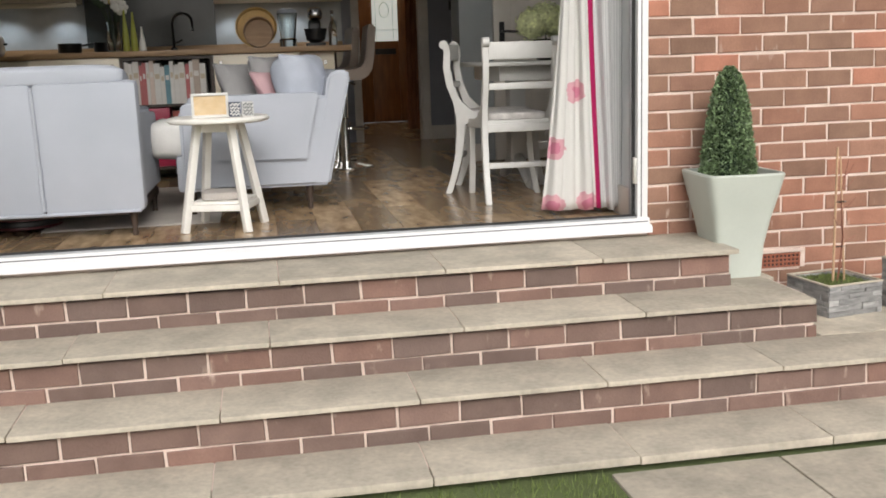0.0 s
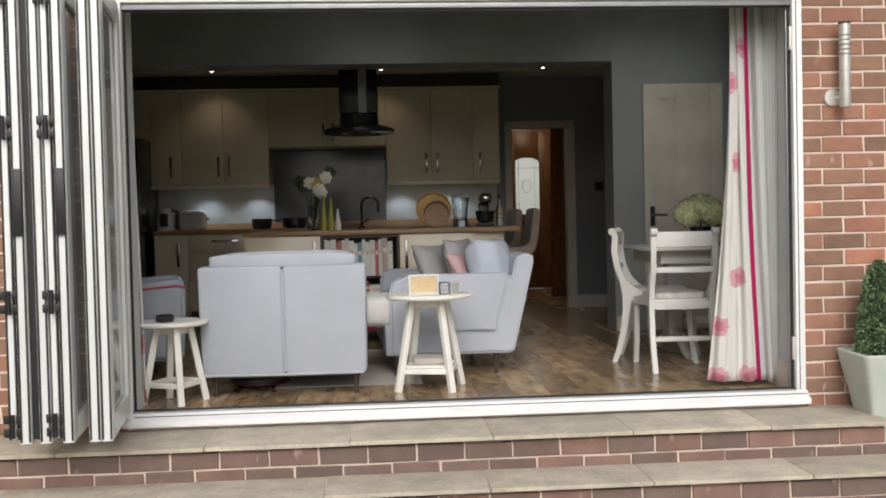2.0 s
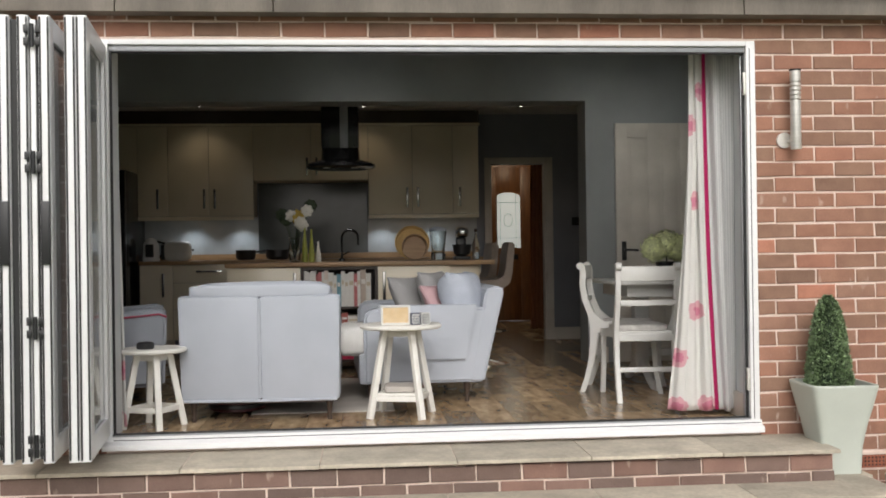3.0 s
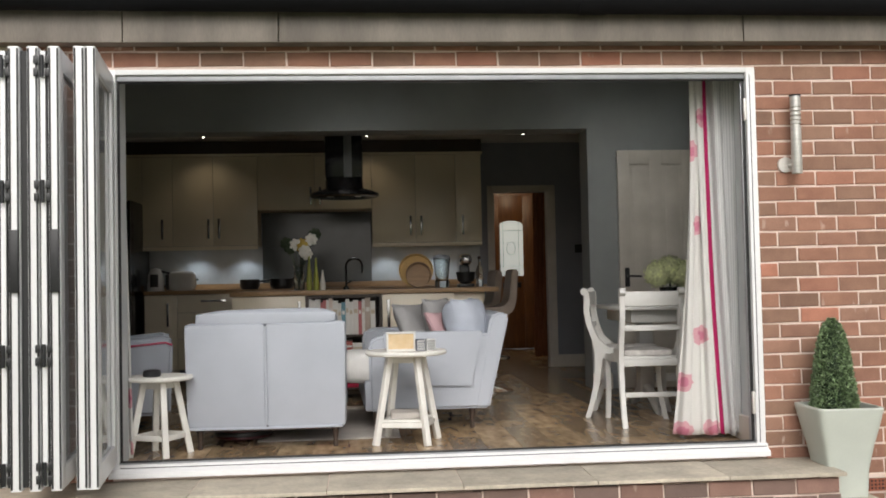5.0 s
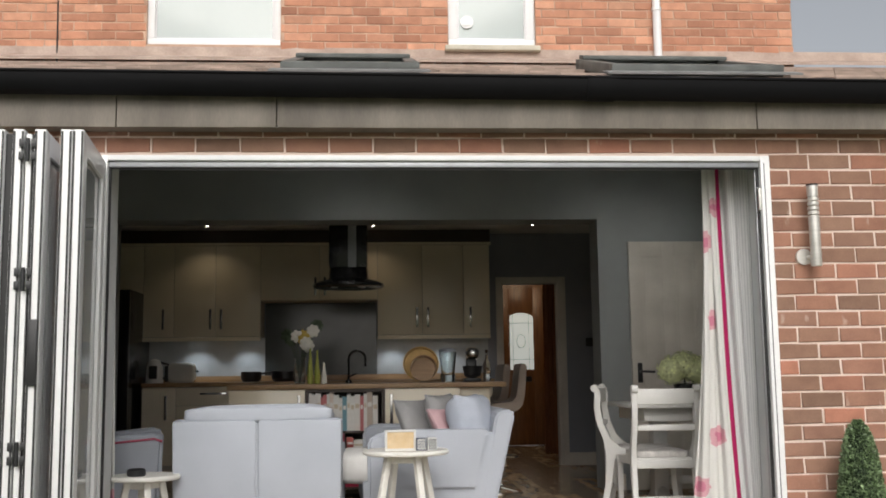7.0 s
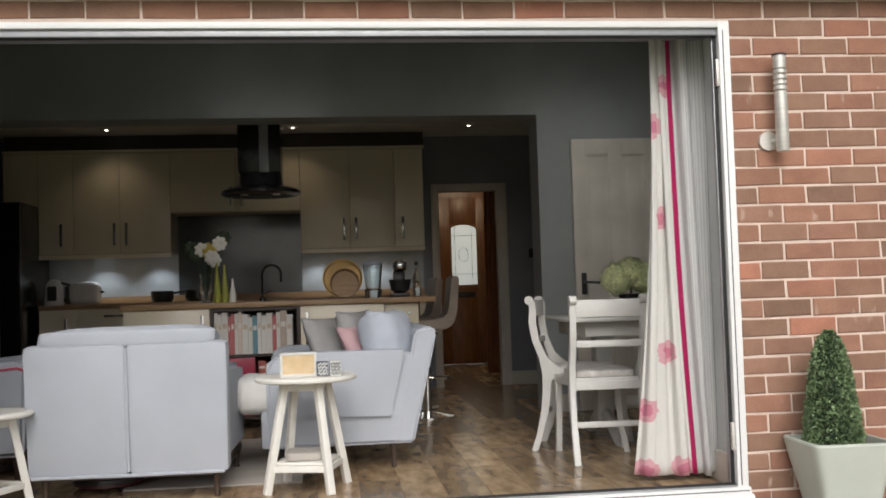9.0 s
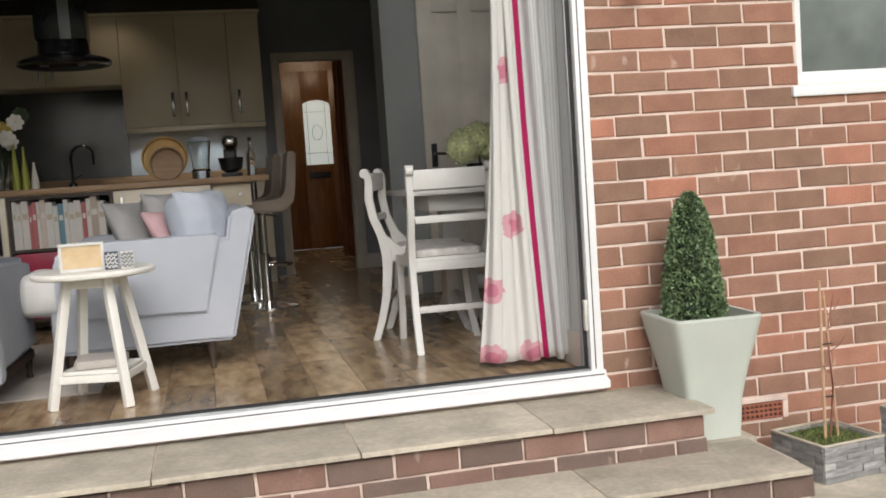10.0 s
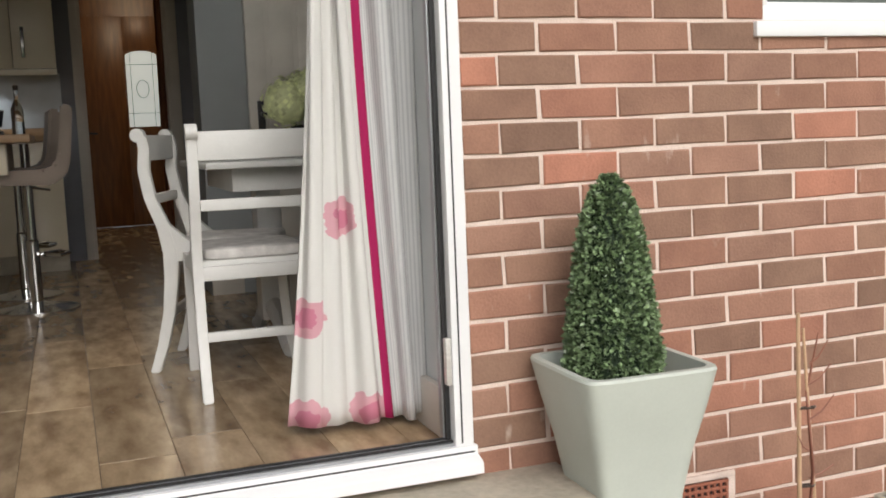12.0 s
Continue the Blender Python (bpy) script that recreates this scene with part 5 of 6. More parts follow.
def snuggler():
    """A loveseat seen from behind: back in two panels with a piped seam."""
    root = thing("loveseat", "pale lilac grey loveseat seen from behind, on dark turned legs", "sofa", at=(-2.705, 0.925, 0), turn=-1.5)
    part("base", box((-0.40, -0.38, 0.14), (0.40, 0.40, 0.36), 0.03), m_fabric, root)
    part("underside", box((-0.41, -0.40, 0.10), (0.41, 0.39, 0.139), 0.004), m_dark_wood, root, "dark timber base frame")
    lean = Matrix.Rotation(radians(4), 4, "X")
    for s in (-1, 1):
        a, b = (-0.452, 0.0) if s < 0 else (0.0, 0.452)
        bm = box((a, -0.05, 0.0), (b, 0.05, 0.60), 0.03, Matrix.Translation((0, -0.40, 0.122)) @ lean)
        for v in bm.verts:
            v.co.x += (0.012 if v.co.x > 0.3 else -0.012 if v.co.x < -0.3 else 0) * (v.co.z - 0.3)
            v.co.y += 0.006 * noise.noise((v.co.x * 4, v.co.z * 4, s))
        part("back_panel", bm, m_fabric, root)
    part("piping", tube([(0, -0.452, 0.14), (0, -0.471, 0.42), (0, -0.487, 0.70)], 0.009), m_fabric, root)
    part("hem_piping", tube([(-0.43, -0.45, 0.124), (0, -0.452, 0.122), (0.43, -0.45, 0.124)], 0.008), m_fabric, root)
    part("back_cushion", cushion((0, -0.335, 0.66), (0.80, 0.16, 0.27), 0.35, 18, None, 0.04), m_fabric, root)
    part("top_roll", cushion((0, -0.42, 0.745), (0.80, 0.12, 0.08), 0.4, 16, None, 0.03), m_fabric, root)
    for s in (-1, 1):
        bm = plank([(-0.40, 0.14), (0.40, 0.14), (0.42, 0.5), (0.39, 0.56), (0.3, 0.575), (-0.3, 0.60), (-0.40, 0.62)], s * 0.365 - 0.06, s * 0.365 + 0.06)
        bmesh.ops.bevel(bm, geom=bm.edges[:], offset=0.03, segments=3, affect="EDGES")
        part("arm", bm, m_fabric, root)
    part("seat_cushion", cushion((0, 0.03, 0.43), (0.62, 0.72, 0.17), 0.35, 14), m_fabric, root)
    for x in (-0.385, 0.385):
        turned_leg(root, x, -0.39, 0.14)
        turned_leg(root, x, 0.36, 0.14)


def side_sofa():
    """A sofa seen from its arm: flared back, panel arm with a loose cover, seat with a white throw."""
    root = thing("side_sofa", "pale lilac grey sofa seen from its arm, with a raked back", "sofa", at=(-1.75, 1.62, 0), turn=2)
    y0, y1 = -0.62, 0.62
    part("base", box((-0.43, y0 + 0.02, 0.13), (0.32, y1 - 0.02, 0.32), 0.02), m_fabric, root)
    for y in (y0, y1 - 0.11):
        bm = plank([(-0.40, 0.13), (0.33, 0.13), (0.44, 0.60), (0.30, 0.60), (-0.30, 0.605), (-0.37, 0.59), (-0.40, 0.55)], y, y + 0.11, "y")
        bmesh.ops.bevel(bm, geom=bm.edges[:], offset=0.018, segments=3, affect="EDGES")
        part("arm", bm, m_fabric, root)
    bm = plank([(0.26, 0.13), (0.355, 0.13), (0.49, 0.70), (0.475, 0.73), (0.40, 0.725), (0.37, 0.70)], y0 - 0.004, y1 + 0.004, "y")
    bmesh.ops.bevel(bm, geom=bm.edges[:], offset=0.014, segments=3, affect="EDGES")
    part("back", bm, m_fabric, root)
    bm = plank([(-0.30, 0.285), (0.235, 0.275), (0.315, 0.60), (0.315, 0.612), (-0.31, 0.618)], y0 - 0.022, y0 - 0.006, "y")
    bmesh.ops.bevel(bm, geom=bm.edges[:], offset=0.004, segments=2, affect="EDGES")
    part("arm_cover", bm, m_fabric, root, "flat loose cover hanging over the arm")
    part("arm_cover_top", box((-0.31, y0 - 0.02, 0.606), (0.31, y0 + 0.12, 0.618), 0.005), m_fabric, root)
    part("seat_cushion", cushion((-0.09, 0, 0.385), (0.72, 1.0, 0.17), 0.35, 14), m_fabric2, root)
    for x in (-0.36, 0.25):
        for y in (y0 + 0.06, y1 - 0.06):
            turned_leg(root, x, y, 0.135)


snuggler()
side_sofa()
solid("seat_throw", cushion((-2.19, 1.28, 0.395), (0.22, 0.5, 0.20), 0.4, 16, None, 0.08), m_white_cloth, "bulky white throw folded over the sofa seat edge", "throw")


def scatter(label, c, size, turn, lean, mat):
    """A square filled cushion with drawn-out corners and thin seams."""
    m = Matrix.Translation(c) @ Matrix.Rotation(radians(turn), 4, "Z") @ Matrix.Rotation(radians(lean), 4, "X")
    bm, n = bmesh.new(), 14
    sides = []
    for side in (-1, 1):
        grid = []
        for i in range(n + 1):
            row = []
            for j in range(n + 1):
                a, b = 2 * i / n - 1, 2 * j / n - 1
                fill = ((1 - a ** 4) * (1 - b ** 4)) ** 0.55
                pull = 1 - 0.07 * (1 - a * a) * b * b
                draw = 1 - 0.07 * (1 - b * b) * a * a
                y = side * (0.008 + fill * size[1] / 2 * (1 + 0.15 * noise.noise((a * 2 + c[0] * 9, b * 2, side))))
                row.append(bm.verts.new((a * draw * size[0] / 2, y, b * pull * size[2] / 2)))
            grid.append(row)
        for i in range(n):
            for j in range(n):
                bm.faces.new((grid[i][j], grid[i + 1][j], grid[i + 1][j + 1], grid[i][j + 1]))
        sides.append(grid)
    rim = [(i, 0) for i in range(n)] + [(n, j) for j in range(n)] + [(i, n) for i in range(n, 0, -1)] + [(0, j) for j in range(n, 0, -1)]
    for (i, j), (k, q) in zip(rim, rim[1:] + rim[:1]):
        bm.faces.new((sides[0][i][j], sides[0][k][q], sides[1][k][q], sides[1][i][j]))
    bmesh.ops.recalc_face_normals(bm, faces=bm.faces[:])
    bmesh.ops.transform(bm, matrix=m, verts=bm.verts[:])
    solid("scatter_cushion", bm, mat, label, "cushion", group="scatter cushions")


scatter("pale blue grey plump cushion against the sofa back", (-1.485, 1.25, 0.655), (0.33, 0.24, 0.34), 62, -14, m_blue)
scatter("dusty pink cushion leaning on the blue one", (-1.60, 1.40, 0.60), (0.36, 0.09, 0.30), 58, -30, m_pink)
scatter("grey scatter cushion on the sofa", (-1.76, 1.72, 0.62), (0.44, 0.13, 0.36), 50, -26, m_fabric2)
scatter("grey scatter cushion on the sofa", (-1.62, 1.62, 0.655), (0.42, 0.13, 0.34), 64, -18, m_fabric2)

ac = thing("corner_armchair", "pale grey upholstered armchair with a red piped arm", "armchair", at=(-3.74, 1.55, 0), turn=11)
for y in (-0.4, 0.28):
    bm = plank([(-0.35, 0.12), (0.28, 0.12), (0.30, 0.59), (0.26, 0.62), (-0.35, 0.57)], y, y + 0.13, "y")
    bmesh.ops.bevel(bm, geom=bm.edges[:], offset=0.025, segments=3, affect="EDGES")
    part("arm", bm, m_fabric, ac)
part("piping", tube([(0.296, -0.402, 0.565), (0.25, -0.402, 0.582), (-0.34, -0.402, 0.535)], 0.007), m_red, ac)
part("back", box((-0.42, -0.40, 0.12), (-0.28, 0.41, 0.85), 0.04), m_fabric, ac)
part("seat", cushion((0.0, 0, 0.36), (0.58, 0.56, 0.2), 0.35, 12), m_fabric, ac)
part("base", box((-0.3, -0.29, 0.12), (0.27, 0.29, 0.28), 0.02), m_fabric, ac)
for x in (-0.33, 0.24):
    for y in (-0.34, 0.34):
        turned_leg(ac, x, y, 0.125)

rv = thing("robot_vacuum", "dark red robot vacuum parked under the loveseat", "vacuum", at=(-2.90, 0.93, 0))
part("body", lathe([(0.15, 0.012), (0.17, 0.02), (0.17, 0.07), (0.155, 0.082)], 36), m_robot, rv)
part("bumper", lathe([(0.171, 0.03), (0.176, 0.035), (0.176, 0.055), (0.171, 0.06)], 36), m_black, rv)
part("lid", lathe([(0.11, 0.082), (0.105, 0.09)], 30), m_black, rv)
for s in (-1, 1):
    part("wheel", rod((s * 0.11 - 0.01, 0, 0.018), (s * 0.11 + 0.01, 0, 0.018), 0.018), m_black, rv)
solid("rug", box((-2.80, 0.75, 0.0005), (-1.95, 2.35, 0.009), 0.003), m_rug, "pale beige woven rug under the sofas", "rug")


def stool(label, at, turn, h, top_r, foot, shelf):
    """A painted occasional table: round top, four splayed legs, rails, and a low shelf on one."""
    root = thing("occasional_table", label, "side table", "white side tables", at=at, turn=turn)
    part("top", lathe([(top_r - 0.012, h - 0.026), (top_r, h - 0.020), (top_r + 0.002, h - 0.010), (top_r - 0.006, h)], 48), m_cream_wood, root)
    k = 0.52
    part("apron", box((-foot * k, -foot * k, h - 0.07), (foot * k, foot * k, h - 0.026), 0.004), m_cream_wood, root)
    for sx in (-1, 1):
        for sy in (-1, 1):
            a, b = Vector((sx * foot * k, sy * foot * k, h - 0.03)), Vector((sx * foot, sy * foot, 0))
            d = Matrix.Translation(b) @ (a - b).to_track_quat("Z", "Y").to_matrix().to_4x4()
            part("leg", box((-0.017, -0.017, 0.0), (0.017, 0.017, (a - b).length), 0.004, d), m_cream_wood, root)
    z = 0.13 if shelf else 0.12
    q = foot - foot * (1 - k) * z / h
    for a, b in (((-q, -q), (q, -q)), ((q, -q), (q, q)), ((q, q), (-q, q)), ((-q, q), (-q, -q))):
        lo, hi = (min(a[0], b[0]), min(a[1], b[1])), (max(a[0], b[0]), max(a[1], b[1]))
        part("rail", box((lo[0] - 0.008, lo[1] - 0.008, z - 0.03), (hi[0] + 0.008, hi[1] + 0.008, z), 0.003), m_cream_wood, root)
    if shelf:
        part("shelf", box((-q + 0.01, -q + 0.01, z), (q - 0.01, q - 0.01, z + 0.014), 0.003), m_cream_wood, root)
    return root


stool("cream painted round side table with a low shelf", (-1.915, 0.585, 0), -15, 0.535, 0.238, 0.152, True)
solid("folded_cloth", cushion((-1.915, 0.585, 0.163), (0.2, 0.2, 0.04), 0.3, 12, None, 0.1), m_rug, "pale cloth folded on the side table shelf", "cloth")
stool("small cream painted round stool table", (-3.30, 0.42, 0), -24, 0.44, 0.182, 0.118, False)
sp = thing("smart_speaker", "small round black speaker puck on the side table", "speaker", at=(-3.33, 0.36, 0.44))
part("body", lathe([(0.042, 0), (0.048, 0.006), (0.048, 0.03), (0.042, 0.036)], 30), m_black, sp)
part("top_ring", lathe([(0.043, 0.036), (0.03, 0.039)], 30), m_gasket, sp)
pf = thing("photo_frame", "white photo frame standing on the side table", "photo frame", at=(-1.945, 0.50, 0.535), turn=3)
for lo, hi in (((-0.085, 0, 0), (0.085, 0.016, 0.012)), ((-0.085, 0, 0.100), (0.085, 0.016, 0.112)), ((-0.085, 0, 0.012), (-0.073, 0.016, 0.1)), ((0.073, 0, 0.012), (0.085, 0.016, 0.1))):
    part("frame", box(lo, hi, 0.002), m_white_wood, pf)
part("picture", box((-0.073, 0.006, 0.012), (0.073, 0.012, 0.1)), m_photo, pf)
part("strut", box((-0.02, 0.016, 0), (0.02, 0.05, 0.006)), m_white_wood, pf)
for i, x in enumerate((-1.835, -1.775)):
    lb = thing("letter_block", "patterned block candle holder beside the photo frame", "block", "patterned blocks", at=(x, 0.50, 0.535), turn=6)
    part("block", box((-0.026, -0.026, 0), (0.026, 0.026, 0.068), 0.004), m_white_wood if i else m_ink, lb)
    for k in range(4):
        pts = [(-0.022 + 0.044 * j / 10, -0.0275, 0.012 + 0.015 * k + 0.006 * math.sin(j * 1.7 + k)) for j in range(11)]
        part("motif", tube(pts, 0.0035, 6), m_lead if i else m_white_wood, lb)


# ---- dining table and chairs ----
def dining_chair(label, at, turn, pad):
    """A painted sabre-leg chair; it faces local +y."""
    root = thing("dining_chair", label, "dining chair", "chairs round the table", at=at, turn=turn)
    for s in (-1, 1):
        x = s * 0.185
        bm = bmesh.new()
        spine = [(-0.27, 0.0), (-0.235, 0.10), (-0.205, 0.22), (-0.19, 0.34), (-0.185, 0.43), (-0.205, 0.52), (-0.245, 0.62), (-0.262, 0.72), (-0.255, 0.80), (-0.262, 0.845)]
        wide = [0.017, 0.019, 0.021, 0.024, 0.028, 0.024, 0.021, 0.02, 0.019, 0.018]
        out = [(y - w, z) for (y, z), w in zip(spine, wide)] + [(y + w, z) for (y, z), w in reversed(list(zip(spine, wide)))]
        add_plank(bm, out, x - 0.016, x + 0.016)
        bmesh.ops.bevel(bm, geom=bm.edges[:], offset=0.004, segments=2, affect="EDGES")
        part("back_leg", bm, m_white_wood, root)
        part("scroll", rod((x - 0.018, -0.275, 0.845), (x + 0.018, -0.275, 0.845), 0.024, n=20), m_white_wood, root)
        bm = bmesh.new()
        spine = [(0.20, 0.42), (0.205, 0.3), (0.215, 0.15), (0.245, 0.0)]
        out = [(y - 0.017, z) for y, z in spine] + [(y + 0.015, z) for y, z in reversed(spine)]
        add_plank(bm, out, x - 0.016, x + 0.016)
        part("front_leg", bm, m_white_wood, root)
        bm = plank([(-0.19, 0.40), (0.21, 0.385), (0.215, 0.43), (0.0, 0.44), (-0.12, 0.47), (-0.185, 0.53), (-0.21, 0.53)], x - 0.014, x + 0.014)
        part("side_rail", bm, m_white_wood, root)
    part("crest_rail", box((-0.17, -0.275, 0.755), (0.17, -0.245, 0.845), 0.006), m_white_wood, root)
    part("back_rail", box((-0.17, -0.268, 0.60), (0.17, -0.240, 0.635), 0.005), m_white_wood, root)
    part("seat_rail", box((-0.17, -0.205, 0.375), (0.17, -0.18, 0.42), 0.004), m_white_wood, root)
    part("seat_rail", box((-0.17, 0.19, 0.375), (0.17, 0.21, 0.42), 0.004), m_white_wood, root)
    part("stretcher", box((-0.17, -0.235, 0.185), (0.17, -0.212, 0.215), 0.004), m_white_wood, root)
    part("seat", box((-0.17, -0.18, 0.415), (0.17, 0.19, 0.437), 0.006), m_white_wood, root)
    part("seat_pad", cushion((0, 0.0, 0.455), (0.335, 0.36, 0.045), 0.35, 12), pad, root, "floral padded seat")


m_pad = M("floral seat cloth", (0.62, 0.6, 0.57), 0.9, col2=(0.40, 0.38, 0.37), scale=22, bump=0.2, bscale=200)
dining_chair("white painted sabre-leg dining chair with its back to the doorway", (-0.36, 1.09, 0), -2, m_pad)
dining_chair("white painted sabre-leg dining chair turned side-on at the table end", (-0.35, 1.449, 0), -110, m_pad)
tb = thing("dining_table", "white painted dining table on crossed pedestal feet", "dining table", at=(0.12, 1.68, 0))
part("tabletop", box((-0.58, -0.42, 0.715), (0.68, 0.42, 0.74), 0.008), m_white_wood, tb)
part("apron", box((-0.48, -0.34, 0.63), (0.58, 0.34, 0.714), 0.004), m_white_wood, tb)
for x in (-0.30, 0.40):
    part("pedestal", box((x - 0.05, -0.06, 0.1), (x + 0.05, 0.06, 0.63), 0.015), m_white_wood, tb)
    for s in (-1, 1):
        part("foot", tube([(x, s * 0.03, 0.16), (x, s * 0.15, 0.12), (x, s * 0.28, 0.045), (x, s * 0.33, 0.03)], [0.04, 0.035, 0.03, 0.03], 10), m_white_wood, tb)
part("stretcher", box((-0.25, -0.03, 0.2), (0.35, 0.03, 0.25), 0.005), m_white_wood, tb)
hv = thing("hydrangea_vase", "dark pot of pale green hydrangea heads on the table", "flower pot", at=(0.0, 1.62, 0.74))
part("pot", lathe([(0.05, 0), (0.06, 0.01), (0.075, 0.12), (0.065, 0.125)], 24), m_dark_steel, hv)
for cx, cz, s in ((-0.085, 0.215, 0.10), (0.08, 0.22, 0.10), (0.0, 0.25, 0.095), (0.155, 0.19, 0.075)):
    bm = bmesh.new()
    rr = random.Random(cx)
    for i in range(330):
        v = Vector((rr.gauss(0, 1), rr.gauss(0, 1), rr.gauss(0, 1))).normalized()
        p = Vector((cx, 0, cz)) + v * s * rr.uniform(0.85, 1.05)
        q = v.to_track_quat("Z", "Y").to_matrix()
        e = 0.011
        vs = [bm.verts.new(p + q @ Vector(w)) for w in ((-e, 0, 0.002), (0, -e, 0.003), (e, 0, 0.002), (0, e, 0.003))]
        bm.faces.new(vs)
    add_cushion(bm, (cx, 0, cz), (s * 1.8, s * 1.8, s * 1.7), 1.0, 10)
    part("flower_head", bm, m_hyd, hv, smooth=False)
    part("stem", rod((cx * 0.3, 0, 0.06), (cx, 0, cz - 0.03), 0.006, n=6), m_stem, hv)


# ---- curtains ----
def curtain_material():
    m = M("striped lining and rose print", (0.70, 0.68, 0.65), 0.95, bump=0.15, bscale=300, fine=0.03)
    n, l = m.node_tree.nodes, m.node_tree.links
    b = n["Principled BSDF"]
    uvn, sep = n.new("ShaderNodeUVMap"), n.new("ShaderNodeSeparateXYZ")
    uvn.uv_map = "cloth"
    l.new(uvn.outputs["UV"], sep.inputs[0])

    def calc(op, a, b_=None, c=None):
        q = n.new("ShaderNodeMath")
        q.operation = op
        for k, w in enumerate((a, b_, c)):
            if w is None:
                continue
            if isinstance(w, (int, float)):
                q.inputs[k].default_value = w
            else:
                l.new(w, q.inputs[k])
        return q.outputs[0]

    def blend(f, a, c):
        q = n.new("ShaderNodeMix")
        q.data_type = "RGBA"
        l.new(f, q.inputs["Factor"])
        for key, w in (("A", a), ("B", c)):
            if isinstance(w, tuple):
                q.inputs[key].default_value = (*w, 1)
            else:
                l.new(w, q.inputs[key])
        return q.outputs["Result"]

    u, v = sep.outputs["X"], sep.outputs["Y"]
    stripe = calc("GREATER_THAN", calc("SINE", calc("MULTIPLY", u, 2 * math.pi * 60)), 0.25)
    lining = blend(stripe, (0.80, 0.80, 0.80), (0.66, 0.66, 0.67))
    border = calc("GREATER_THAN", u, 0.33)
    sc = n.new("ShaderNodeCombineXYZ")
    l.new(calc("MULTIPLY", u, 0.5), sc.inputs["X"])
    l.new(calc("MULTIPLY", v, 2.1), sc.inputs["Y"])
    nz = n.new("ShaderNodeTexNoise")
    nz.inputs["Scale"].default_value = 28.0
    l.new(sc.outputs[0], nz.inputs["Vector"])
    d = None
    for ru, rv_ in ((0.46, 0.15), (0.72, 0.44), (0.66, 0.735), (0.93, 0.86), (0.52, 0.985), (0.9, 0.99), (0.85, 0.24)):
        du = calc("MULTIPLY", calc("SUBTRACT", u, ru), 0.40)
        dv = calc("MULTIPLY", calc("SUBTRACT", v, rv_), 2.1)
        e = calc("SQRT", calc("ADD", calc("MULTIPLY", du, du), calc("MULTIPLY", dv, dv)))
        d = e if d is None else calc("MINIMUM", d, e)
    d = calc("ADD", d, calc("MULTIPLY", nz.outputs["Fac"], 0.05))
    rose = calc("LESS_THAN", d, 0.078)
    core = calc("LESS_THAN", d, 0.052)
    cloth = blend(rose, (0.82, 0.81, 0.785), (0.76, 0.44, 0.50))
    cloth = blend(core, cloth, (0.68, 0.26, 0.36))
    band = calc("MULTIPLY", calc("GREATER_THAN", u, 0.332), calc("LESS_THAN", u, 0.405))
    cloth = blend(band, cloth, (0.50, 0.02, 0.13))
    col = blend(border, lining, cloth)
    hsv = [q for q in n if q.bl_idname == "ShaderNodeHueSaturation"][0]
    l.new(col, hsv.inputs["Color"])
    tr = n.new("ShaderNodeBsdfTranslucent")
    mixs = n.new("ShaderNodeMixShader")
    mixs.inputs[0].default_value = 0.35
    l.new(hsv.outputs["Color"], tr.inputs["Color"])
    l.new(b.outputs[0], mixs.inputs[1])
    l.new(tr.outputs[0], mixs.inputs[2])
    l.new(mixs.outputs[0], n["Material Output"].inputs["Surface"])
    return m


m_curtain = curtain_material()
drape("curtain", "white curtain with pink roses and a crimson stripe beside the opening",
      [(0.0, 0.31), (-0.10, 0.27), (-0.185, 0.31), (-0.213, 0.28), (-0.235, 0.31), (-0.25, 0.28), (-0.264, 0.30)],
      [(-0.02, 0.32), (-0.065, 0.27), (-0.115, 0.31), (-0.17, 0.28), (-0.245, 0.31), (-0.325, 0.30), (-0.405, 0.35)], 2.16, 0.03, 6, 0.022, m_curtain, 180, 48, 1.9)
drape("curtain", "striped lined curtain drawn back behind the folded doors",
      [(-3.66, 0.38), (-3.47, 0.35)], [(-3.66, 0.38), (-3.425, 0.34)], 2.2, 0.02, 5, 0.03, m_curtain, 90, 20)
cr = thing("curtain_pole", "white curtain pole above the opening", "curtain pole")
part("pole", rod((-3.9, 0.34, 2.19), (0.3, 0.34, 2.19), 0.014), m_white_wood, cr)
for x in (-3.85, 0.25):
    part("bracket", box((x - 0.012, 0.30, 2.17), (x + 0.012, 0.35, 2.21)), m_white_wood, cr)

# ---- potted box cone, planters ----
pot = thing("plant_pot", "tall pale sage square tapered pot by the brick wall", "plant pot", at=(0.318, -0.2, T2 + 0.001), turn=-1)
bm = bmesh.new()
rings = []
for hh, w in ((0.0, 0.106), (0.02, 0.107), (0.14, 0.113), (0.26, 0.134), (0.36, 0.158), (0.442, 0.175), (0.455, 0.178), (0.462, 0.175), (0.462, 0.158), (0.44, 0.154), (0.40, 0.144)):
    pts = []
    for k in range(32):
        a = 2 * math.pi * (k + 0.5) / 32
        c, s = math.cos(a), math.sin(a)
        e = 0.22
        pts.append(bm.verts.new((w * math.copysign(abs(c) ** e, c), w * math.copysign(abs(s) ** e, s), hh)))
    rings.append(pts)
for a, b in zip(rings, rings[1:]):
    for k in range(32):
        bm.faces.new((a[k], a[(k + 1) % 32], b[(k + 1) % 32], b[k]))
bm.faces.new(rings[0][::-1])
part("pot_body", bm, m_pot, pot)
part("soil", box((-0.135, -0.135, 0.37), (0.135, 0.135, 0.40)), m_soil, pot)
bush = thing("box_cone", "clipped artificial box cone with small green leaves in the pot", "topiary", at=(0.298, -0.20, T2 + 0.40), turn=0)
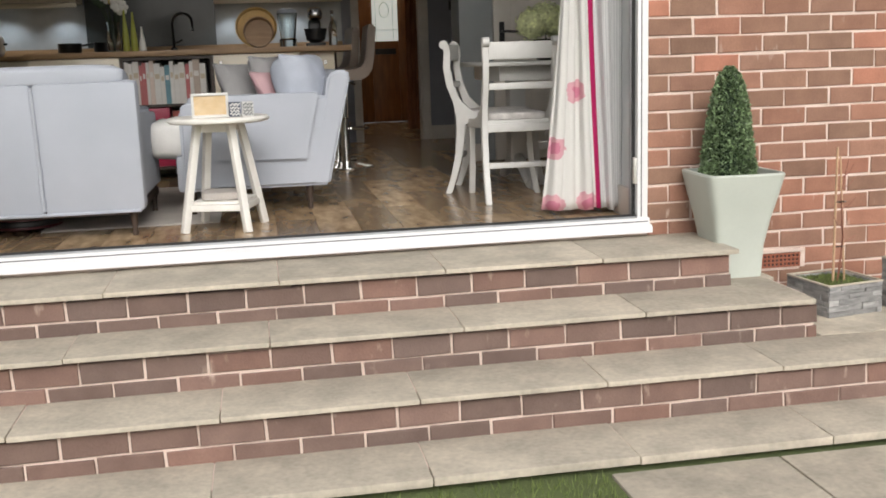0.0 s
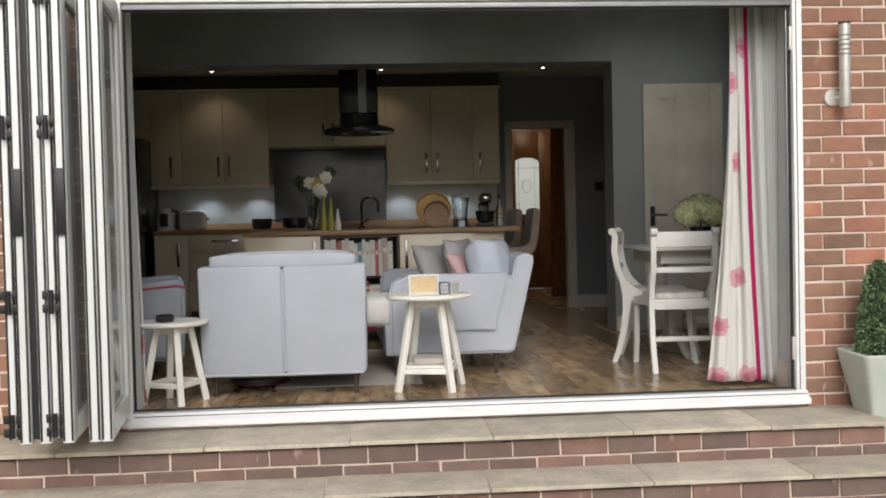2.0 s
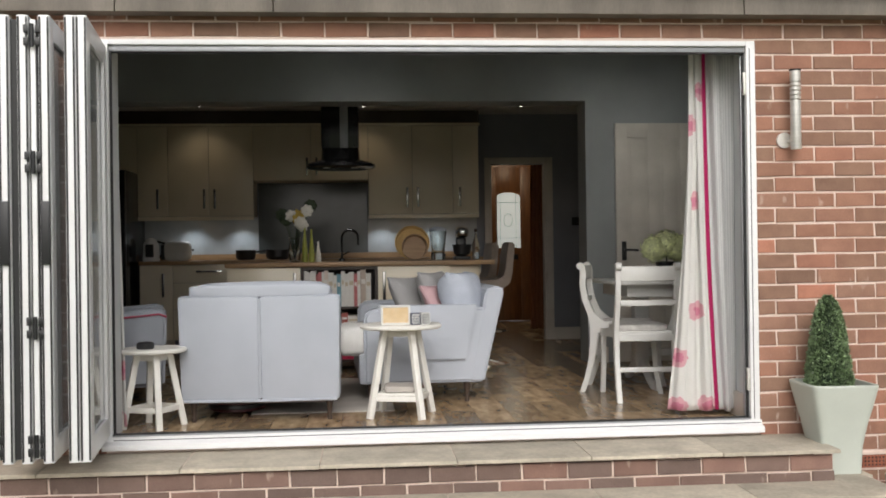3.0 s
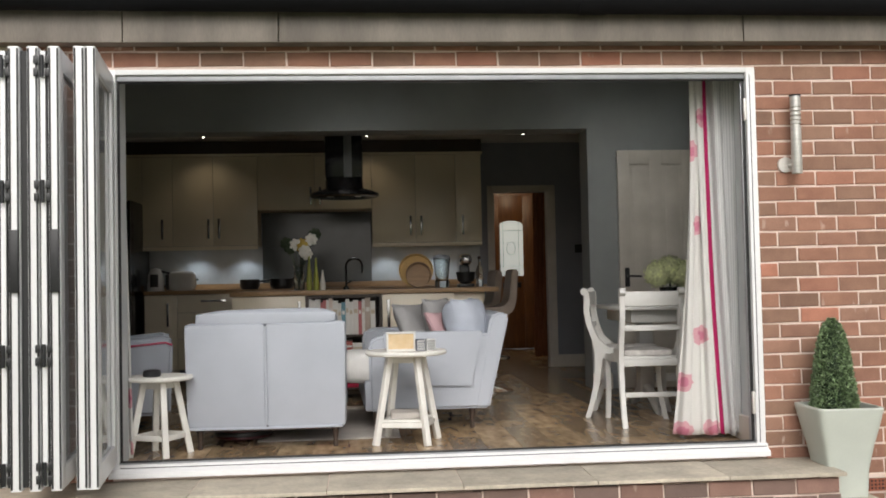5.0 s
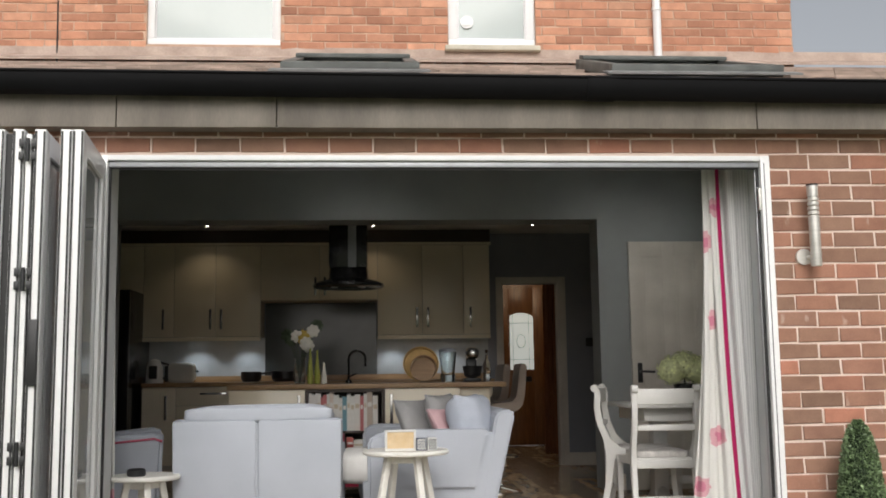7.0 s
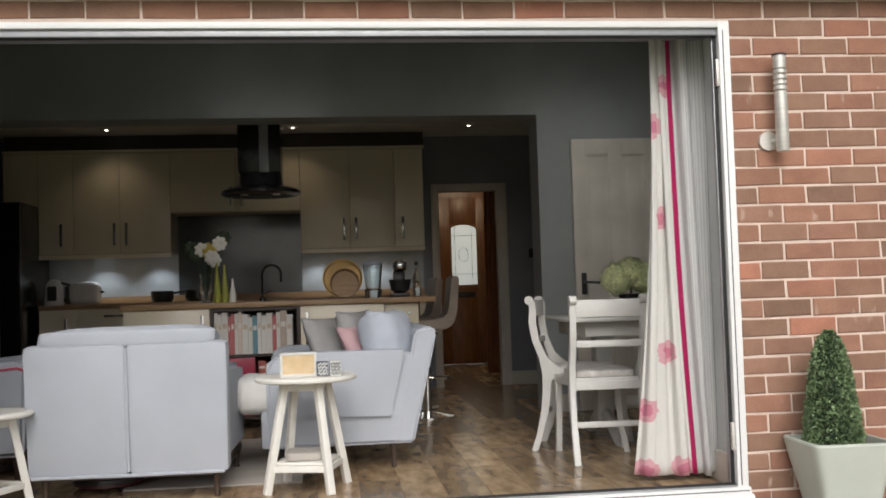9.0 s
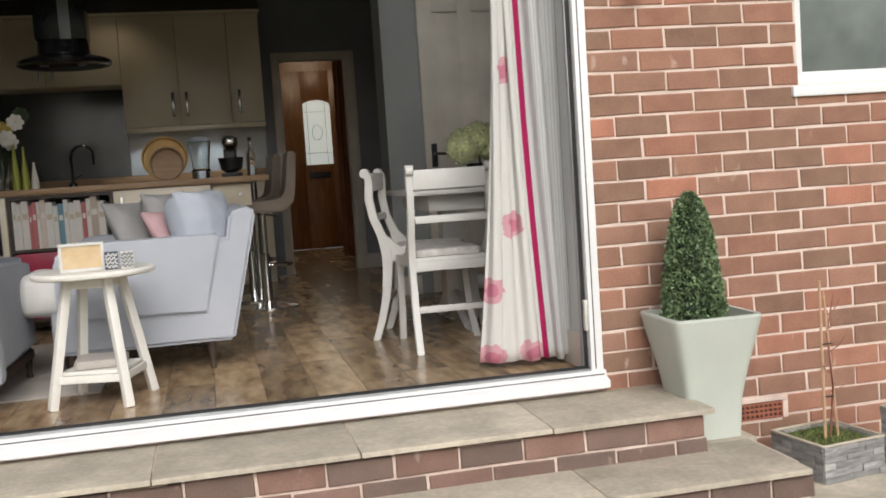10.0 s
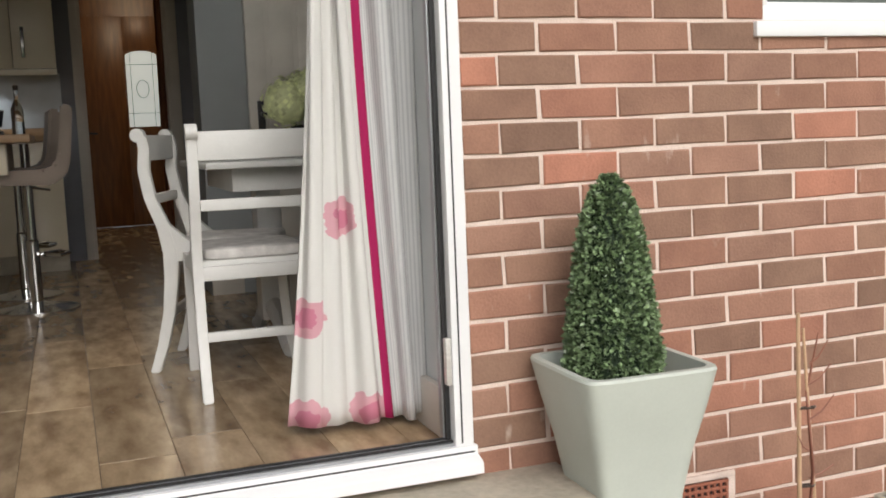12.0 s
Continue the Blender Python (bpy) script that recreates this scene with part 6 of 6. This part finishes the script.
CONE = [(0.118, 0.0), (0.115, 0.04), (0.106, 0.14), (0.092, 0.25), (0.077, 0.35), (0.06, 0.43), (0.038, 0.485), (0.012, 0.51)]
# Near-black core paints the shade deep between the leaves.
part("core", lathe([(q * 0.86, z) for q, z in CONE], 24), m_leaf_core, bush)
verts, faces = [], []
lr = random.Random(17)
for i in range(8500):
    t = lr.random() ** 0.75
    z = 0.515 * (1 - t) if lr.random() < 0.97 else 0.51
    k = max(j for j in range(len(CONE)) if CONE[j][1] <= z) if z < 0.51 else len(CONE) - 2
    k = min(k, len(CONE) - 2)
    f = (z - CONE[k][1]) / (CONE[k + 1][1] - CONE[k][1])
    rad = CONE[k][0] + (CONE[k + 1][0] - CONE[k][0]) * f
    a = lr.uniform(0, 6.2832)
    out = Vector((math.cos(a), math.sin(a), 0.3))
    bump_r = rad * (1 + 0.07 * noise.noise((math.cos(a) * 3, math.sin(a) * 3, z * 16)))
    p = Vector((math.cos(a) * bump_r * lr.uniform(0.86, 1.06), math.sin(a) * bump_r * lr.uniform(0.86, 1.06), z))
    q = (out + Vector((lr.gauss(0, 0.6), lr.gauss(0, 0.6), lr.gauss(0, 0.6)))).to_track_quat("Y", "Z").to_matrix() @ Matrix.Rotation(lr.uniform(0, 6.28), 3, "Y")
    l, w = lr.uniform(0.010, 0.017), lr.uniform(0.004, 0.0068)
    o = len(verts)
    verts += [tuple(p + q @ Vector(c)) for c in ((0, -0.002, 0), (-w, l * 0.5, 0.001), (0, l, -0.001), (w, l * 0.5, 0.001))]
    faces.append((o, o + 1, o + 2, o + 3))
me = bpy.data.meshes.new("leaves")
me.from_pydata(verts, [], faces)
me.materials.append(m_leaf)
lv = new("leaves", me)
lv.parent = bush
lv["kind"] = "stuff"


def stone_planter(label, at, turn, w, h, stake, height):
    root = thing("stone_planter", label, "planter", "grey stone planters", at=at, turn=turn)
    rr = random.Random(label)
    part("body", box((-w + 0.012, -w + 0.012, 0), (w - 0.012, w - 0.012, h - 0.035)), m_stone_planter, root)
    for side in range(4):
        spin = Matrix.Rotation(radians(90 * side), 4, "Z")
        z = 0.002
        while z < h - 0.012:
            hh = min(rr.uniform(0.016, 0.03), h - 0.008 - z)
            x = -w
            while x < w - 0.01:
                l = min(rr.uniform(0.05, 0.13), w - x)
                part("ledge_stone", box((x + 0.001, -w - rr.uniform(0, 0.007), z), (x + l - 0.001, -w + 0.014, z + hh - 0.0015), 0, spin), m_stone_planter, root, smooth=False)
                x += l
            z += hh
        part("rim", box((-w - 0.004, -w - 0.006, h - 0.008), (w + 0.004, -w + 0.006, h), 0.003, spin), m_slab, root)
    part("soil", box((-w + 0.012, -w + 0.012, h - 0.034), (w - 0.012, w - 0.012, h - 0.02)), m_soil, root)
    vs, fs = [], []
    for i in range(900 if height < 0.05 else 420):
        x, y = rr.uniform(-w + 0.02, w - 0.02), rr.uniform(-w + 0.02, w - 0.02)
        hh, a = rr.uniform(0.3, 1.0) * height, rr.uniform(0, 6.28)
        dx, dy = math.cos(a) * 0.003, math.sin(a) * 0.003
        o = len(vs)
        vs += [(x - dx, y - dy, h - 0.022), (x + dx, y + dy, h - 0.022), (x + rr.gauss(0, height * 0.35), y + rr.gauss(0, height * 0.35), h - 0.022 + hh)]
        fs.append((o, o + 1, o + 2))
    me = bpy.data.meshes.new("moss_growth")
    me.from_pydata(vs, [], fs)
    me.materials.append(m_grass)
    ob = new("moss_growth", me)
    ob.parent, ob["kind"] = root, "stuff"
    return root


p1 = stone_planter("low grey ledge stone planter with moss and a staked sapling", (0.749, -0.336, T3), 8, 0.139, 0.145, True, 0.022)
stone_planter("taller grey ledge stone planter with wispy green growth", (1.075, -0.43, T3), 8, 0.09, 0.225, False, 0.10)
sapling = thing("staked_sapling", "bare brown sapling tied to two canes in the planter", "sapling", at=(0.745, -0.35, T3 + 0.12))
part("cane", rod((-0.01, 0.0, 0.0), (0.0, 0.02, 0.60), 0.006, 0.005, 8), m_cane, sapling)
part("cane", rod((0.045, 0.0, 0.0), (0.015, 0.02, 0.56), 0.005, 0.004, 8), m_cane, sapling)
stem = [(0.02, 0.012, 0.0), (0.03, 0.0, 0.2), (0.022, 0.015, 0.4), (0.045, 0.0, 0.55)]
part("stem", tube(stem, [0.005, 0.0045, 0.0035, 0.002], 7), m_copper, sapling)
for z, dx, dz in ((0.18, 0.06, 0.03), (0.25, -0.05, 0.05), (0.33, 0.06, 0.06), (0.42, 0.05, 0.05), (0.47, 0.04, 0.06)):
    part("twig", tube([(0.025, 0.008, z), (0.025 + dx * 0.5, 0.0, z + dz * 0.3), (0.025 + dx, -0.01, z + dz)], [0.003, 0.0022, 0.0014], 6), m_copper, sapling)
for z in (0.16, 0.36):
    part("tie", tube([(-0.012 + z * 0.02, 0.01, z), (0.02, -0.012, z + 0.005), (0.045, 0.01, z), (0.02, 0.03, z - 0.005), (-0.012 + z * 0.02, 0.01, z)], 0.003, 6), m_dark_wood, sapling)

# ---- room behind the side window ----
structure("wall_utility", add_box(add_box(add_box(box((0.93, 1.9, 0.3), (3.4, 2.0, 2.2)), (3.4, 0.3, 0.3), (3.5, 2.0, 2.2)), (0.93, 0.3, 2.2), (3.5, 2.0, 2.28)), (0.93, 0.3, 0.2), (3.5, 2.0, 0.3)), m_paint_light, "plain pale wall behind the side window", "wall")
